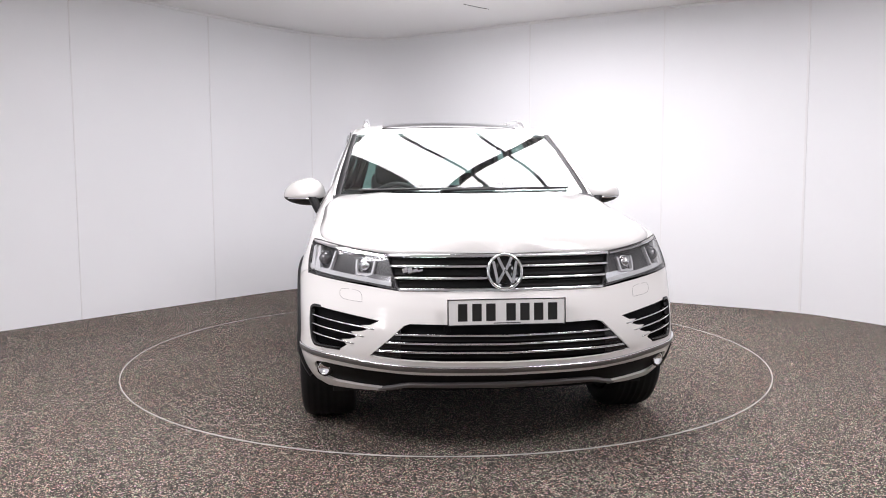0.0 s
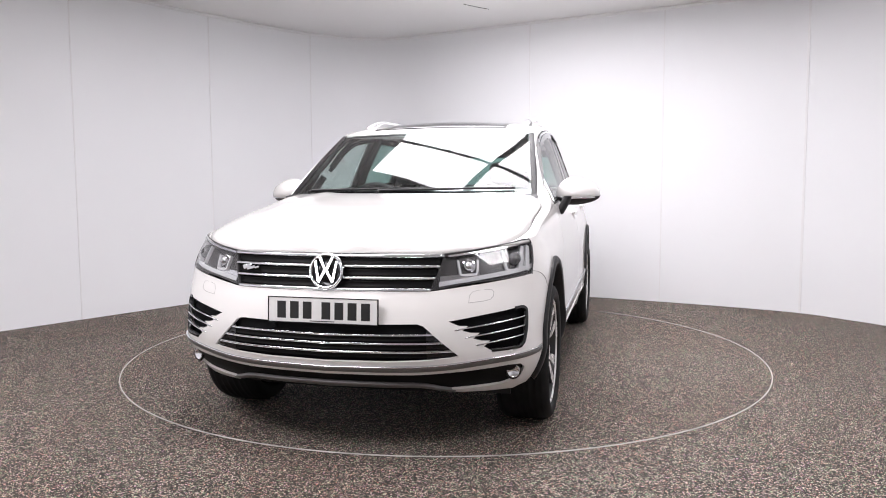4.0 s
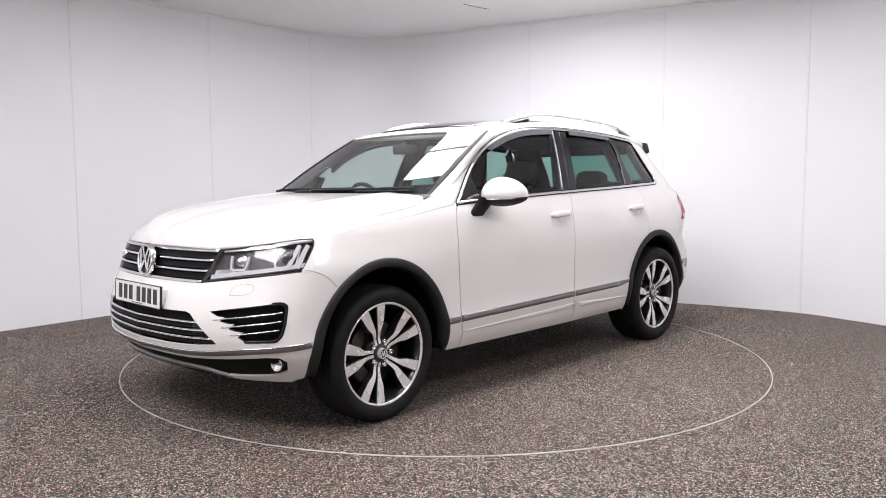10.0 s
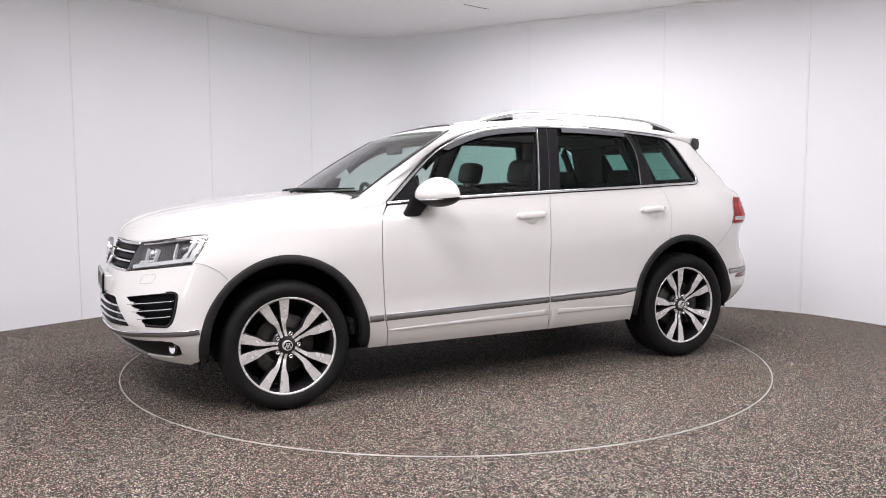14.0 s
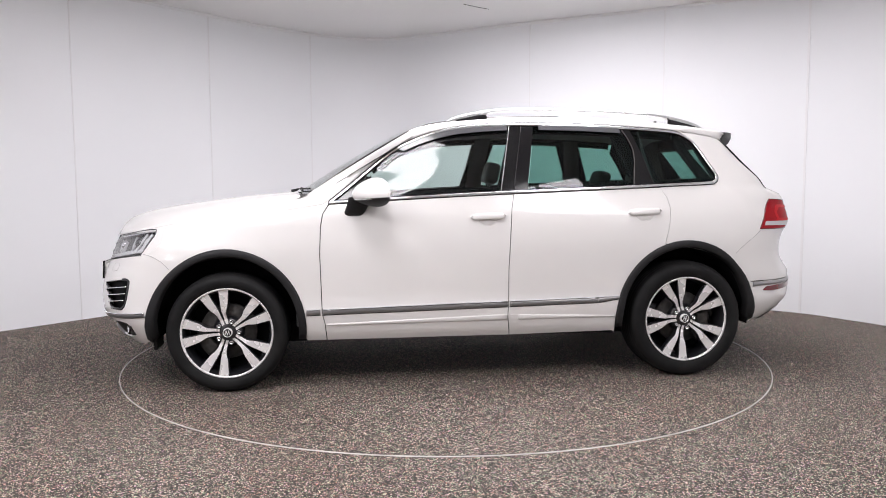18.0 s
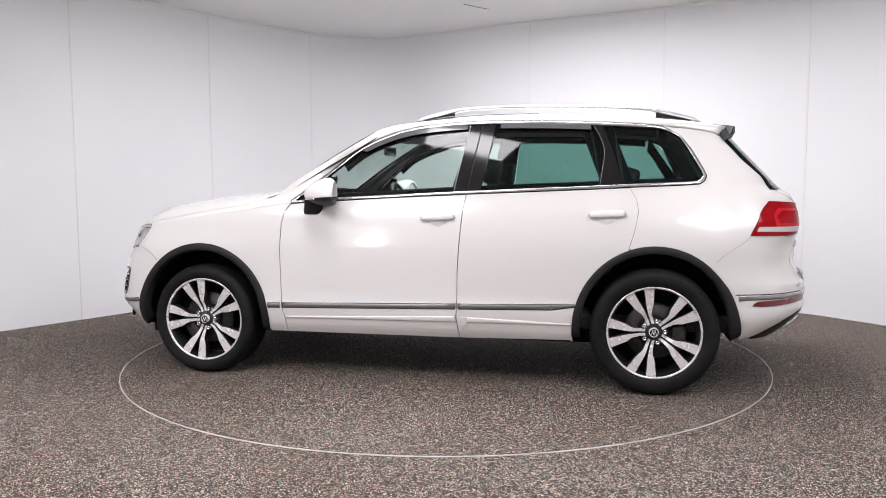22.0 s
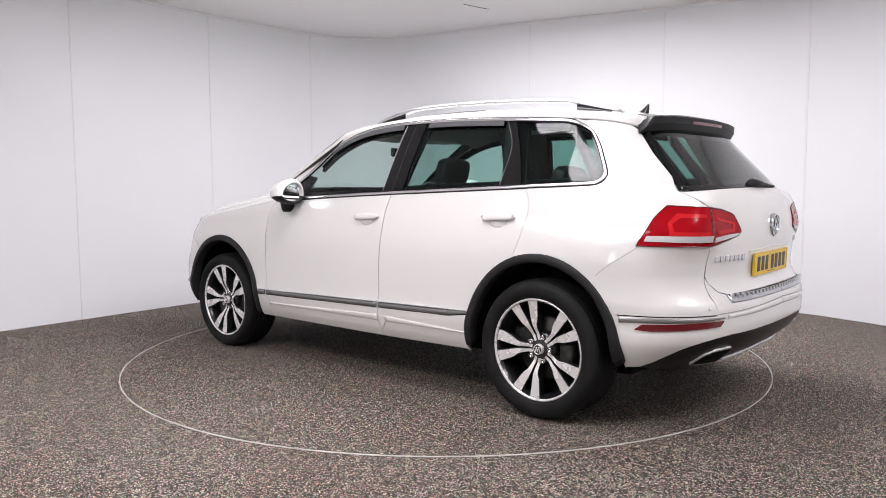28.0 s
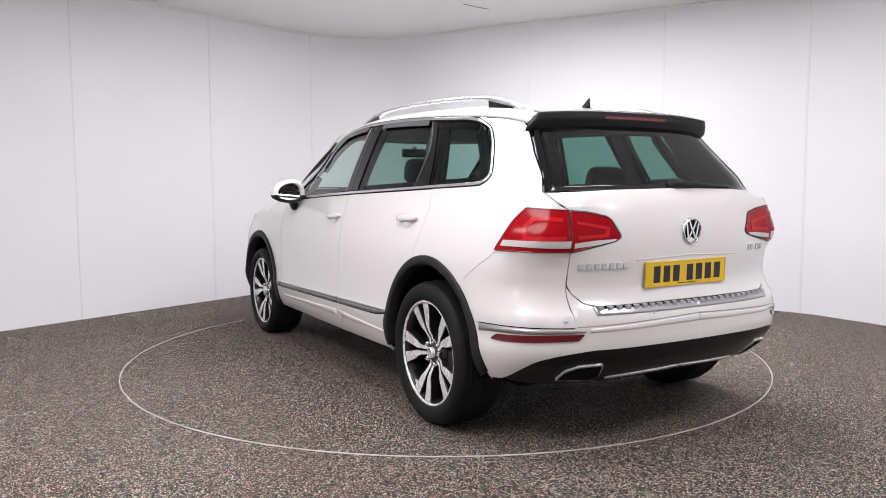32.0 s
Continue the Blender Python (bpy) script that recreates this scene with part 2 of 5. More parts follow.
bmesh.ops.triangulate(bm, faces=[f])
r = bmesh.ops.extrude_face_region(bm, geom=list(bm.faces))
for v in r["geom"]:
    if isinstance(v, bmesh.types.BMVert):
        v.co.z += 0.1
tagged(add("ceiling", bm, "ceiling"), "smooth off-white plaster ceiling", "ceiling", kind="structure")
# hairline crack in the ceiling
bm = bmesh.new()
tube(bm, [(0.2, 2.2, CEIL - 0.001), (0.33, 2.32, CEIL - 0.001), (0.47, 2.43, CEIL - 0.001)], 0.004, 6)
tagged(add("ceiling_joint", bm, "bar"), "thin dark open joint in the ceiling", "joint", kind="structure")

# flat luminous ceiling panels in two fields, square to walls; front mostly added fill
LA, LB = Vector((0.64, 0.768, 0)).normalized(), Vector((0.768, -0.64, 0)).normalized()


def ceiling_light(a, b, along_a, along_b, glow="lightbox"):
    """One flat panel light whose near left corner lies at a, b in the lights' own grid."""
    o = LA * a + LB * b
    m = Matrix(((LB.x, LA.x, 0, o.x), (LB.y, LA.y, 0, o.y), (0, 0, 1, CEIL), (0, 0, 0, 1)))
    light = thing("ceiling_light", "flat luminous white ceiling panel in a thin frame, mirrored or added fill", "ceiling light", "ceiling lights", m)
    bm = bmesh.new()
    vs = [bm.verts.new(q) for q in ((0.012, 0.012, -0.050), (0.012, along_a - 0.012, -0.050), (along_b - 0.012, along_a - 0.012, -0.050), (along_b - 0.012, 0.012, -0.050))]
    bm.faces.new(vs)
    part("diffuser", bm, glow, light, "glowing white diffuser sheet")
    for lo, hi in (((0, 0, -0.056), (along_b, 0.011, 0)), ((0, along_a - 0.011, -0.056), (along_b, along_a, 0)), ((0, 0.011, -0.056), (0.011, along_a - 0.011, 0)), ((along_b - 0.011, 0.011, -0.056), (along_b, along_a - 0.011, 0))):
        bm = bmesh.new()
        box(bm, lo, hi, 0.001)
        part("frame", bm, "strip", light)
    return light


for a in (-0.36, 0.265, 0.89):
    for b, wide_b in ((-1.03, 1.255), (0.29, 1.21)):
        ceiling_light(a, b, 0.605, wide_b)
# first panel mirrors in the side glass; other five are unseen, added to brighten
for a, b in ((-2.25, 0.35), (-4.2, -0.8), (-4.2, 0.5), (-1.3, 3.4), (-1.95, 3.4), (-4.85, 0.2)):
    ceiling_light(a, b, 0.605, 1.21, "lightbox_front")


# upright panel lights on stands beside the camera
def stand_light(x, y, turn):
    m = pose(x, y, 0, 0, 0, turn)
    light = thing("stand_light", "upright white panel light on a black tripod stand", "studio light", m=m)
    for z0, z1 in ((1.12, 1.84), (1.98, 2.10), (2.28, 2.36)):
        bm = bmesh.new()
        bm.faces.new([bm.verts.new(q) for q in ((0.022, -0.18, z0), (0.022, 0.18, z0), (0.022, 0.18, z1), (0.022, -0.18, z1))])
        part("diffuser", bm, "standbox", light, "glowing white diffuser sheet")
    bm = bmesh.new()
    box(bm, (-0.05, -0.20, 1.10), (0.02, 0.20, 2.39), 0.01)
    part("housing", bm, "bar", light, "black lamp housing")
    bm = bmesh.new()
    tube(bm, [(-0.03, 0, 0.25), (-0.03, 0, 1.2)], 0.016, 10)
    part("pole", bm, "bar", light)
    for k in range(3):
        q = radians(60 + 120 * k)
        bm = bmesh.new()
        tube(bm, [(-0.03, 0, 0.55), (-0.03 + 0.4 * math.cos(q), 0.4 * math.sin(q), 0.012)], 0.011, 8)
        part("leg", bm, "bar", light)


stand_light(-2.85, -5.15, 62)

# ---------------------------------------------------------------- turntable
table = thing("turntable", "round car turntable flush with the floor, topped with speckled rubber crumb", "turntable")
bm = bmesh.new()
vs = [bm.verts.new((2.274 * math.cos(2 * math.pi * i / 128), 2.274 * math.sin(2 * math.pi * i / 128), 0.001)) for i in range(128)]
bm.faces.new(vs)
part("disc", bm, "disc_floor", table)
bm = bmesh.new()
lathe(bm, [(2.2735, -0.01), (2.2735, 0.003), (2.2755, 0.0045), (2.2785, 0.0045), (2.2805, 0.003), (2.2805, -0.01)], 128, Matrix.Rotation(radians(90), 4, "X"))
part("edge_ring", bm, "ring", table, "pale worn metal edge ring")
# ---------------------------------------------------------------- the car's skin
# x forward, y to the car's left, z up; half of the body, from the middle of the nose round the side to the middle of the tail
def curve(table, n=400):
    """A smooth curve through (a, b) pairs, as two dense arrays."""
    p = np.array([table[0]] + list(table) + [table[-1]], float)
    out = []
    for i in range(1, len(p) - 2):
        a, b, c, d = p[i - 1:i + 3]
        t = np.linspace(0, 1, n // (len(p) - 3) + 2, endpoint=False)[:, None]
        out.append(0.5 * (2 * b + (c - a) * t + (2 * a - 5 * b + 4 * c - d) * t ** 2 + (3 * b - a - 3 * c + d) * t ** 3))
    out.append(p[-1:])
    return np.vstack(out).T


def lut(*table):
    c = curve(sorted(table))
    keep = np.concatenate([[True], np.diff(c[0]) > 1e-9])
    return lambda a: np.interp(a, c[0][keep], c[1][keep])


PLAN = curve([(2.325, 0), (2.317, 0.12), (2.303, 0.28), (2.268, 0.45), (2.205, 0.60), (2.115, 0.760), (2.02, 0.865), (1.90, 0.923), (1.7, 0.946), (1.4, 0.948), (0.8, 0.945),
              (0, 0.945), (-0.8, 0.945), (-1.4, 0.942), (-1.75, 0.928), (-1.98, 0.889), (-2.12, 0.828), (-2.225, 0.725), (-2.29, 0.60), (-2.335, 0.42), (-2.355, 0.2), (-2.36, 0)], 900)
ARC = np.concatenate([[0], np.cumsum(np.hypot(np.diff(PLAN[0]), np.diff(PLAN[1])))])
ULEN = ARC[-1]
wide = lut((0.2, 0.86), (0.28, 0.89), (0.33, 0.92), (0.38, 0.938), (0.45, 0.952), (0.5, 0.953), (0.56, 0.947), (0.7, 0.945), (0.85, 0.942), (0.95, 0.931), (1.05, 0.912),
           (1.12, 0.893), (1.2, 0.869), (1.3, 0.838), (1.4, 0.804), (1.5, 0.767), (1.6, 0.724), (1.66, 0.692), (1.75, 0.64))
nose = lut((0.2, -0.15), (0.26, -0.12), (0.30, -0.08), (0.395, -0.012), (0.43, 0.012), (0.5, 0.035), (0.6, 0.032), (0.7, 0.005), (0.78, -0.027), (0.85, -0.048), (0.94, -0.08), (1.0, -0.12), (1.1, -0.22))
tail = lut((0.2, 0.25), (0.30, 0.17), (0.35, 0.10), (0.44, 0.0), (0.5, -0.035), (0.57, -0.04), (0.66, -0.035), (0.70, -0.005), (0.78, 0.03), (0.9, 0.02), (1.0, 0.016), (1.1, 0.03), (1.18, 0.07),
           (1.237, 0.14), (1.3, 0.195), (1.4, 0.285), (1.52, 0.39), (1.6, 0.46), (1.7, 0.55))


def step(a, b, x):
    t = np.clip((np.asarray(x, float) - a) / (b - a), 0, 1)
    return t * t * (3 - 2 * t)


def skin(u, z):
    """The point of the left half's skin at u metres round the plan from the nose, at height z."""
    u, z = np.broadcast_arrays(np.asarray(u, float), np.asarray(z, float))
    x, y = np.interp(u, ARC, PLAN[0]), np.interp(u, ARC, PLAN[1])
    fore = step(1.5, 2.12, x)
    aft = step(-1.35, -2.15, x)
    px = x + fore * nose(z) + aft * tail(z) - 0.55 * (x + 2.36) * step(-1.85, -2.15, x) * step(1.08, 1.3, z)
    t = np.clip((-0.2 - x) / 1.5, 0, 1.3)
    taper = 0.128 * np.where(t < 0.8, t * t, 0.64 + 1.6 * (t - 0.8) - 1.6 * (t - 0.8) ** 2) + 0.100 * np.clip((x + 0.4) / 0.9, 0, 1.4) ** 2 * step(1.0, 1.45, z)
    py = y * wide(z) / 0.945 * (1 - step(0.85, 1.5, z) * taper)
    # the front wing leans in above the lamp, the lower corners tuck under
    py = py * (1 - step(0.85, 1.75, x) * (0.034 * step(0.80, 1.0, z) + 0.040 * step(0.98, 1.14, z)))
    # the lamp corner stands out from the quarter panel
    swell = 0.058 * step(0.86, 1.03, z) * (1 - step(1.165, 1.225, z)) * np.exp(-((y - 0.74) / 0.13) ** 2) * step(-1.9, -2.05, x)
    return np.stack([px - 0.72 * swell, py + 0.69 * swell, z], -1)


UTAB = np.linspace(0, ULEN, 1600)


def u_of_x(x, z):
    """u of the place on the side at x, z."""
    return float(np.interp(-x, -skin(UTAB, z)[:, 0], UTAB))


def u_nose(y, z):
    half = UTAB < 1.3
    return float(np.interp(y, skin(UTAB[half], z)[:, 1], UTAB[half]))


def u_tail(y, z):
    half = UTAB > ULEN - 1.3
    p = skin(UTAB[half], z)[:, 1]
    return float(np.interp(-y, -p, UTAB[half]))


def skin_normal(u, z, e=0.004):
    n = np.cross(skin(np.asarray(u) + e, z) - skin(np.asarray(u) - e, z), skin(u, np.asarray(z) + e) - skin(u, np.asarray(z) - e))
    return n / np.linalg.norm(n, axis=-1, keepdims=True)


# ---------------------------------------------------------------- panels cut from the skin
from mathutils.geometry import delaunay_2d_cdt


def S(*pts):
    """Places on the side, (x, z), as (u, z)."""
    return [(u_of_x(x, z), z) for x, z in pts]


def N(*pts):
    """Places on the nose, (y, z), as (u, z)."""
    return [(u_nose(y, z), z) for y, z in pts]


def R(*pts):
    """Places on the tail, (y, z), as (u, z)."""
    return [(u_tail(y, z), z) for y, z in pts]


def resample(loop, d):
    out = []
    for i, a in enumerate(loop):
        b = loop[(i + 1) % len(loop)]
        n = max(1, int(math.hypot(b[0] - a[0], b[1] - a[1]) / d))
        out += [(a[0] + (b[0] - a[0]) * k / n, a[1] + (b[1] - a[1]) * k / n) for k in range(n)]
    return out


def inside(loop, p):
    """Which of the points p lie within the loop."""
    a = np.array(loop)
    b = np.roll(a, -1, 0)
    x, y = p[:, 0:1], p[:, 1:2]
    cross = ((a[:, 1] > y) != (b[:, 1] > y)) & (x < (b[:, 0] - a[:, 0]) * (y - a[:, 1]) / (b[:, 1] - a[:, 1] + 1e-12) + a[:, 0])
    return cross.sum(1) % 2 == 1


def rounded(loop, r, n=4):
    """The loop with its corners rounded off."""
    out = []
    for i, b in enumerate(loop):
        b, a, c = Vector(b), Vector(loop[i - 1]), Vector(loop[(i + 1) % len(loop)])
        ra, rc = min(r, (a - b).length * 0.45), min(r, (c - b).length * 0.45)
        p, q = b + (a - b).normalized() * ra, b + (c - b).normalized() * rc
        out += [tuple((1 - t) ** 2 * p + 2 * t * (1 - t) * b + t * t * q) for t in (k / n for k in range(n + 1))]
    return out


def smooth_loop(pts, n=4):
    return [tuple(p) for p in (v.to_2d() for v in spline([(a, b, 0) for a, b in list(pts) + [pts[0]]], n)[:-1])]


def sheet(loop, holes=(), off=0.0, thick=0.012, d=0.045, weld=False, edge=0.02):
    """Points, faces and normals of a panel over the skin, with its edge turned in."""
    loops = [resample(loop, edge)] + [resample(h, edge) for h in holes]
    pts, edges = [], []
    for lp in loops:
        k = len(pts)
        pts += lp
        edges += [(k + i, k + (i + 1) % len(lp)) for i in range(len(lp))]
    rim = np.array(pts)
    lo, hi = rim.min(0), rim.max(0)
    gx, gz = np.meshgrid(np.arange(lo[0] + d / 2, hi[0], d), np.arange(lo[1] + d / 2, hi[1], d))
    g = np.stack([gx.ravel(), gz.ravel()], 1)
    if len(g):
        near = np.min(np.hypot(g[:, 0:1] - rim[:, 0], g[:, 1:2] - rim[:, 1]), 1)
        g = g[inside(loop, g) & (near > d * 0.35)]
        pts = pts + [tuple(p) for p in g]
    vs, _, fs = delaunay_2d_cdt([Vector(p) for p in pts], edges, [], 0, 1e-6)[:3]
    q = np.array([tuple(v) for v in vs])
    fs = [f for f in fs if len(f) == 3]
    mid = q[np.array(fs)].mean(1)
    ok = inside(loop, mid)
    for h in holes:
        ok &= ~inside(h, mid)
    fs = [tuple(f) for f, o in zip(fs, ok) if o]
    nrm = skin_normal(q[:, 0], q[:, 1])
    co = skin(q[:, 0], q[:, 1]) + nrm * off
    verts, norms = [tuple(c) for c in co], [tuple(c) for c in nrm]
    if thick:
        count = {}
        for f in fs:
            for a, b in ((f[0], f[1]), (f[1], f[2]), (f[2], f[0])):
                count[(a, b)] = 1
        for a, b in [e for e in count if (e[1], e[0]) not in count]:
            if weld and max(abs(verts[a][1]), abs(verts[b][1])) < 1e-3:
                continue
            t = co[b] - co[a]
            side = np.cross(t, nrm[a])
            side = tuple(side / (np.linalg.norm(side) + 1e-12))
            k = len(verts)
            verts += [tuple(co[a]), tuple(co[b]), tuple(co[b] - nrm[b] * thick), tuple(co[a] - nrm[a] * thick)]
            norms += [side] * 4
            fs.append((k + 1, k, k + 3, k + 2))
    return verts, fs, norms


def flip(verts, fs, norms):
    return [(x, -y, z) for x, y, z in verts], [tuple(reversed(f)) for f in fs], [(x, -y, z) for x, y, z in norms]


def shell(name, geo, material, parent, label=""):
    verts, fs, norms = geo
    me = bpy.data.meshes.new(name)
    me.from_pydata(verts, [], fs)
    me.materials.append(M[material])
    me.shade_smooth()
    me.normals_split_custom_set_from_vertices(norms)
    ob = new(name, me)
    ob.parent = parent
    if label:
        ob["label"] = label
    return ob


def panel(name, loop, material, parent, label="", both=True, **kw):
    """A panel on the left, and its twin on the right."""
    g = sheet(loop, **kw)
    out = [shell(name, g, material, parent, label)]
    if both:
        out.append(shell(name, flip(*g), material, parent, label))
    return out


def across(name, loop, material, parent, label="", **kw):
    """A panel that runs across the middle; the loop gives its left half."""
    v, f, n = sheet(loop, weld=True, **kw)
    v2, f2, n2 = flip(v, f, n)
    k = len(v)
    return shell(name, (v + v2, f + [tuple(i + k for i in t) for t in f2], n + n2), material, parent, label)


def strip(name, path, width, material, parent, label="", proud=0.006, deep=0.008, both=True, mid=False, closed=False):
    """A moulding of some width laid along a line (u, z) of the skin; width may be a pair to taper."""
    p = np.array(path)
    n = len(p)
    d = np.roll(p, -1, 0) - np.roll(p, 1, 0) if closed else np.gradient(p, axis=0)
    d = d / (np.linalg.norm(d, axis=1, keepdims=True) + 1e-12)
    side = np.stack([-d[:, 1], d[:, 0]], 1)
    w = np.linspace(width[0], width[1], n)[:, None] if isinstance(width, tuple) else np.full((n, 1), width)
    nr = skin_normal(p[:, 0], p[:, 1])
    rows = []
    for a, h in ((-0.5, -deep), (-0.5, proud * 0.55), (-0.32, proud), (0.32, proud), (0.5, proud * 0.55), (0.5, -deep)):
        q = p + side * w * a
        rows.append(skin(q[:, 0], q[:, 1]) + nr * h)
    out = []
    for s in ((1, -1) if both else (1,)):
        bm = bmesh.new()
        rr = [[Vector((v[0], v[1] * s, v[2])) for v in row] for row in rows]
        if mid:
            rr = [[Vector((v.x, -v.y, v.z)) for v in reversed(row[1:])] + row for row in rr]
        vs = grid(bm, rr, closed_u=closed)
        if not closed:
            for k in (0, -1):
                bm.faces.new([r[k] for r in vs])
        bmesh.ops.recalc_face_normals(bm, faces=bm.faces)
        out.append(part(name, bm, material, parent, label))
    return out


def along(a, b, n=24):
    """Evenly spaced points from a to b."""
    return [(a[0] + (b[0] - a[0]) * k / n, a[1] + (b[1] - a[1]) * k / n) for k in range(n + 1)]


def bend(pts, n=6):
    return [(v.x, v.y) for v in spline([(a, b, 0) for a, b in pts], n)]


# ---------------------------------------------------------------- the car
car = thing("car", "white five-door SUV with black wheel arches on the turntable", "car")
AX_F, AX_R = 1.452, -1.446


def arch(cx, rx, rz, a0, a1, n=28):
    """Wheel arch line in x, z from angle a0 to a1 (0 is forward, 90 up)."""
    return [(cx + rx * math.cos(radians(a0 + (a1 - a0) * k / n)), 0.377 + rz * math.sin(radians(a0 + (a1 - a0) * k / n))) for k in range(n + 1)]


# edge of the bonnet and front wings over the lamps and the side
def z_joint(u):
    return np.interp(u, [0, u_nose(0.5, 0.94), u_of_x(1.834, 0.985), u_of_x(1.5, 1.035), u_of_x(1.2, 1.075), u_of_x(0.86, 1.125)],
                     [0.941, 0.940, 0.985, 1.042, 1.082, 1.132])


U_TIP = u_of_x(1.834, 0.985)
U_COWL = u_of_x(0.86, 1.13)
U_B = u_of_x(0.995, 1.104)
spine = lut((0.98, 1.200), (1.1, 1.199), (1.22, 1.193), (1.39, 1.178), (1.59, 1.155), (1.8, 1.128), (2.0, 1.088), (2.12, 1.048), (2.2, 1.005), (2.245, 0.941))


def top_rows(t0, t1, u0, u1, n=44, k=22):
    """The bonnet and wing tops: lines from the joint to the spine."""
    rows = []
    for i in range(n + 1):
        u = u0 + (u1 - u0) * i / n
        j = skin(u, z_joint(u))
        f = (u / U_B)
        xs = 2.245 - (2.245 - 1.115) * f ** 1.45
        zc = float(spine(xs))
        row = []
        lo = t0(u) if callable(t0) else t0
        hi = t1(u) if callable(t1) else t1
        for m in range(k + 1):
            t = lo + (hi - lo) * m / k
            rise = 1 - (1 - t) ** (3.1 + 1.6 * f * f + 6.0 * f ** 6)
            fold = 0.007 * math.exp(-((t - 0.42) / 0.07) ** 2) * min(1, f * 2.2)
            row.append(Vector((j[0] + (xs - j[0]) * t, j[1] * (1 - t), j[2] + (zc - j[2]) * rise + fold)))
        rows.append(row)
    return rows


SCREEN_FOOT = (0.965, 0.792, 1.193)


def pillar_row(a, b, k=1.0):
    """Seven points over the rounded windscreen pillar, from the window line to the glass."""
    mid = (a + b) / 2
    c = mid + k * (np.array([mid[0], a[1] * 0.62 + b[1] * 0.38 + 0.004, a[2] * 0.35 + b[2] * 0.65 + 0.004]) - mid)
    return [Vector((1 - t) ** 2 * a + 2 * t * (1 - t) * c + t * t * b) for t in (k / 6 for k in range(7))]


bm = bmesh.new()
HT = lambda u: 0.050 * float(step(U_TIP * 0.70, U_TIP * 1.05, u)) + 0.060 * max(0.0, (u - U_B * 0.90) / (U_B * 0.10)) ** 2.2
for s in (1, -1):
    rows = top_rows(HT, 1.0, 0.0, U_B, 60, 28)
    grid(bm, [[Vector((p.x, p.y * s, p.z)) for p in r] for r in rows])
bmesh.ops.remove_doubles(bm, verts=bm.verts, dist=0.0004)
bmesh.ops.recalc_face_normals(bm, faces=bm.faces)
hood = part("bonnet", bm, "paint", car)
m = hood.modifiers.new("thickness", "SOLIDIFY")
m.thickness, m.offset = 0.012, -1
WING_ROWS = {}
for s in (1, -1):
    WING_ROWS[s] = [[Vector((p.x, p.y * s, p.z)) for p in r] for r in top_rows(0.0, lambda u: max(0.001, HT(u) - 0.0032), U_TIP * 0.78, U_B, 44, 6)]
    # dark channel under the shut line
    bm = bmesh.new()
    grid(bm, [[Vector((p.x, p.y * s, p.z - 0.015)) for p in r] for r in top_rows(lambda u: max(0, HT(u) - 0.03), lambda u: HT(u) + 0.03, U_TIP * 0.78, U_B, 44, 3)])
    part("shut_channel", bm, "gap", car)
    # corner between wing, bonnet and windscreen
    edge = top_rows(0.0, HT(U_B) - 0.0032, U_B, U_B, 1, 6)[0]
    foot = pillar_row(np.array(skin(U_COWL, float(z_joint(U_COWL)))), np.array(SCREEN_FOOT), 0.35)
    for i in range(1, 10):
        f = i / 10
        u = U_B + (U_COWL - U_B) * f
        g = f * f * (3 - 2 * f)
        a, b = Vector(skin(u, float(z_joint(u)))), edge[-1].lerp(foot[-1], f)
        row = []
        for k in range(7):
            q = a.lerp(b, k / 6) + (edge[k] - edge[0].lerp(edge[-1], k / 6)) * (1 - g) + (foot[k] - foot[0].lerp(foot[-1], k / 6)) * g
            row.append(Vector((q.x, q.y * s, q.z)))
        WING_ROWS[s].append(row)

# ------------------------------------------------ side panels
G = 0.0026
BELT = [(0.828, 1.141), (0.17, 1.176), (-0.36, 1.199), (-1.09, 1.227), (-1.62, 1.249)]
belt = lut(*BELT)
DOOR_A = [(0.838, 1.124), (0.872, 1.075), (0.886, 1.0), (0.893, 0.83), (0.888, 0.65), (0.883, 0.47), (0.866, 0.40), (0.858, 0.30)]
GAP_B = [(-0.318, 1.188), (-0.300, 1.098), (-0.285, 0.923), (-0.272, 0.714), (-0.270, 0.50), (-0.264, 0.43), (-0.283, 0.30)]
GAP_C = [(-1.300, 1.222), (-1.338, 1.161), (-1.350, 1.09), (-1.332, 0.986), (-1.296, 0.868)]
ARF = arch(AX_F, 0.472, 0.492, 58, 187)
wing = [p for p in S((1.815, 0.955))] + [(u, float(z_joint(u)) - 0.001) for u in np.linspace(U_TIP, U_COWL, 26)] \
    + S((0.850, 1.143), (0.840, 1.146), (0.838, 1.138), (0.843, 1.128)) + S(*[(x + G, z) for x, z in DOOR_A[1:]]) + S((0.975, 0.30)) + S(*reversed(ARF))
panel("front_wing", wing, "paint", car)
front_door = S(*[(x - G, z) for x, z in DOOR_A]) + S(*[(x + G, z) for x, z in reversed(GAP_B)]) + S(*[(x, float(belt(x)) - 0.012) for x in np.linspace(-0.30, 0.825, 14)])
fd = panel("front_door", front_door, "paint", car)
ARR0 = arch(AX_R, 0.478, 0.508, 72, -9)
rear_door = S(*[(x - G, z) for x, z in GAP_B]) + S((-0.955, 0.31)) + S(*reversed(ARR0)) + S(*[(x + G, z) for x, z in reversed(GAP_C)]) \
    + S(*[(x, float(belt(x)) - 0.012) for x in np.linspace(-1.26, -0.34, 12)])
rd = panel("rear_door", rear_door, "paint", car)
ARR1 = arch(AX_R, 0.478, 0.508, 74, 153)
SEAM = R((0.584, 1.53), (0.630, 1.40), (0.668, 1.29), (0.697, 1.214), (0.686, 1.15), (0.668, 1.13))
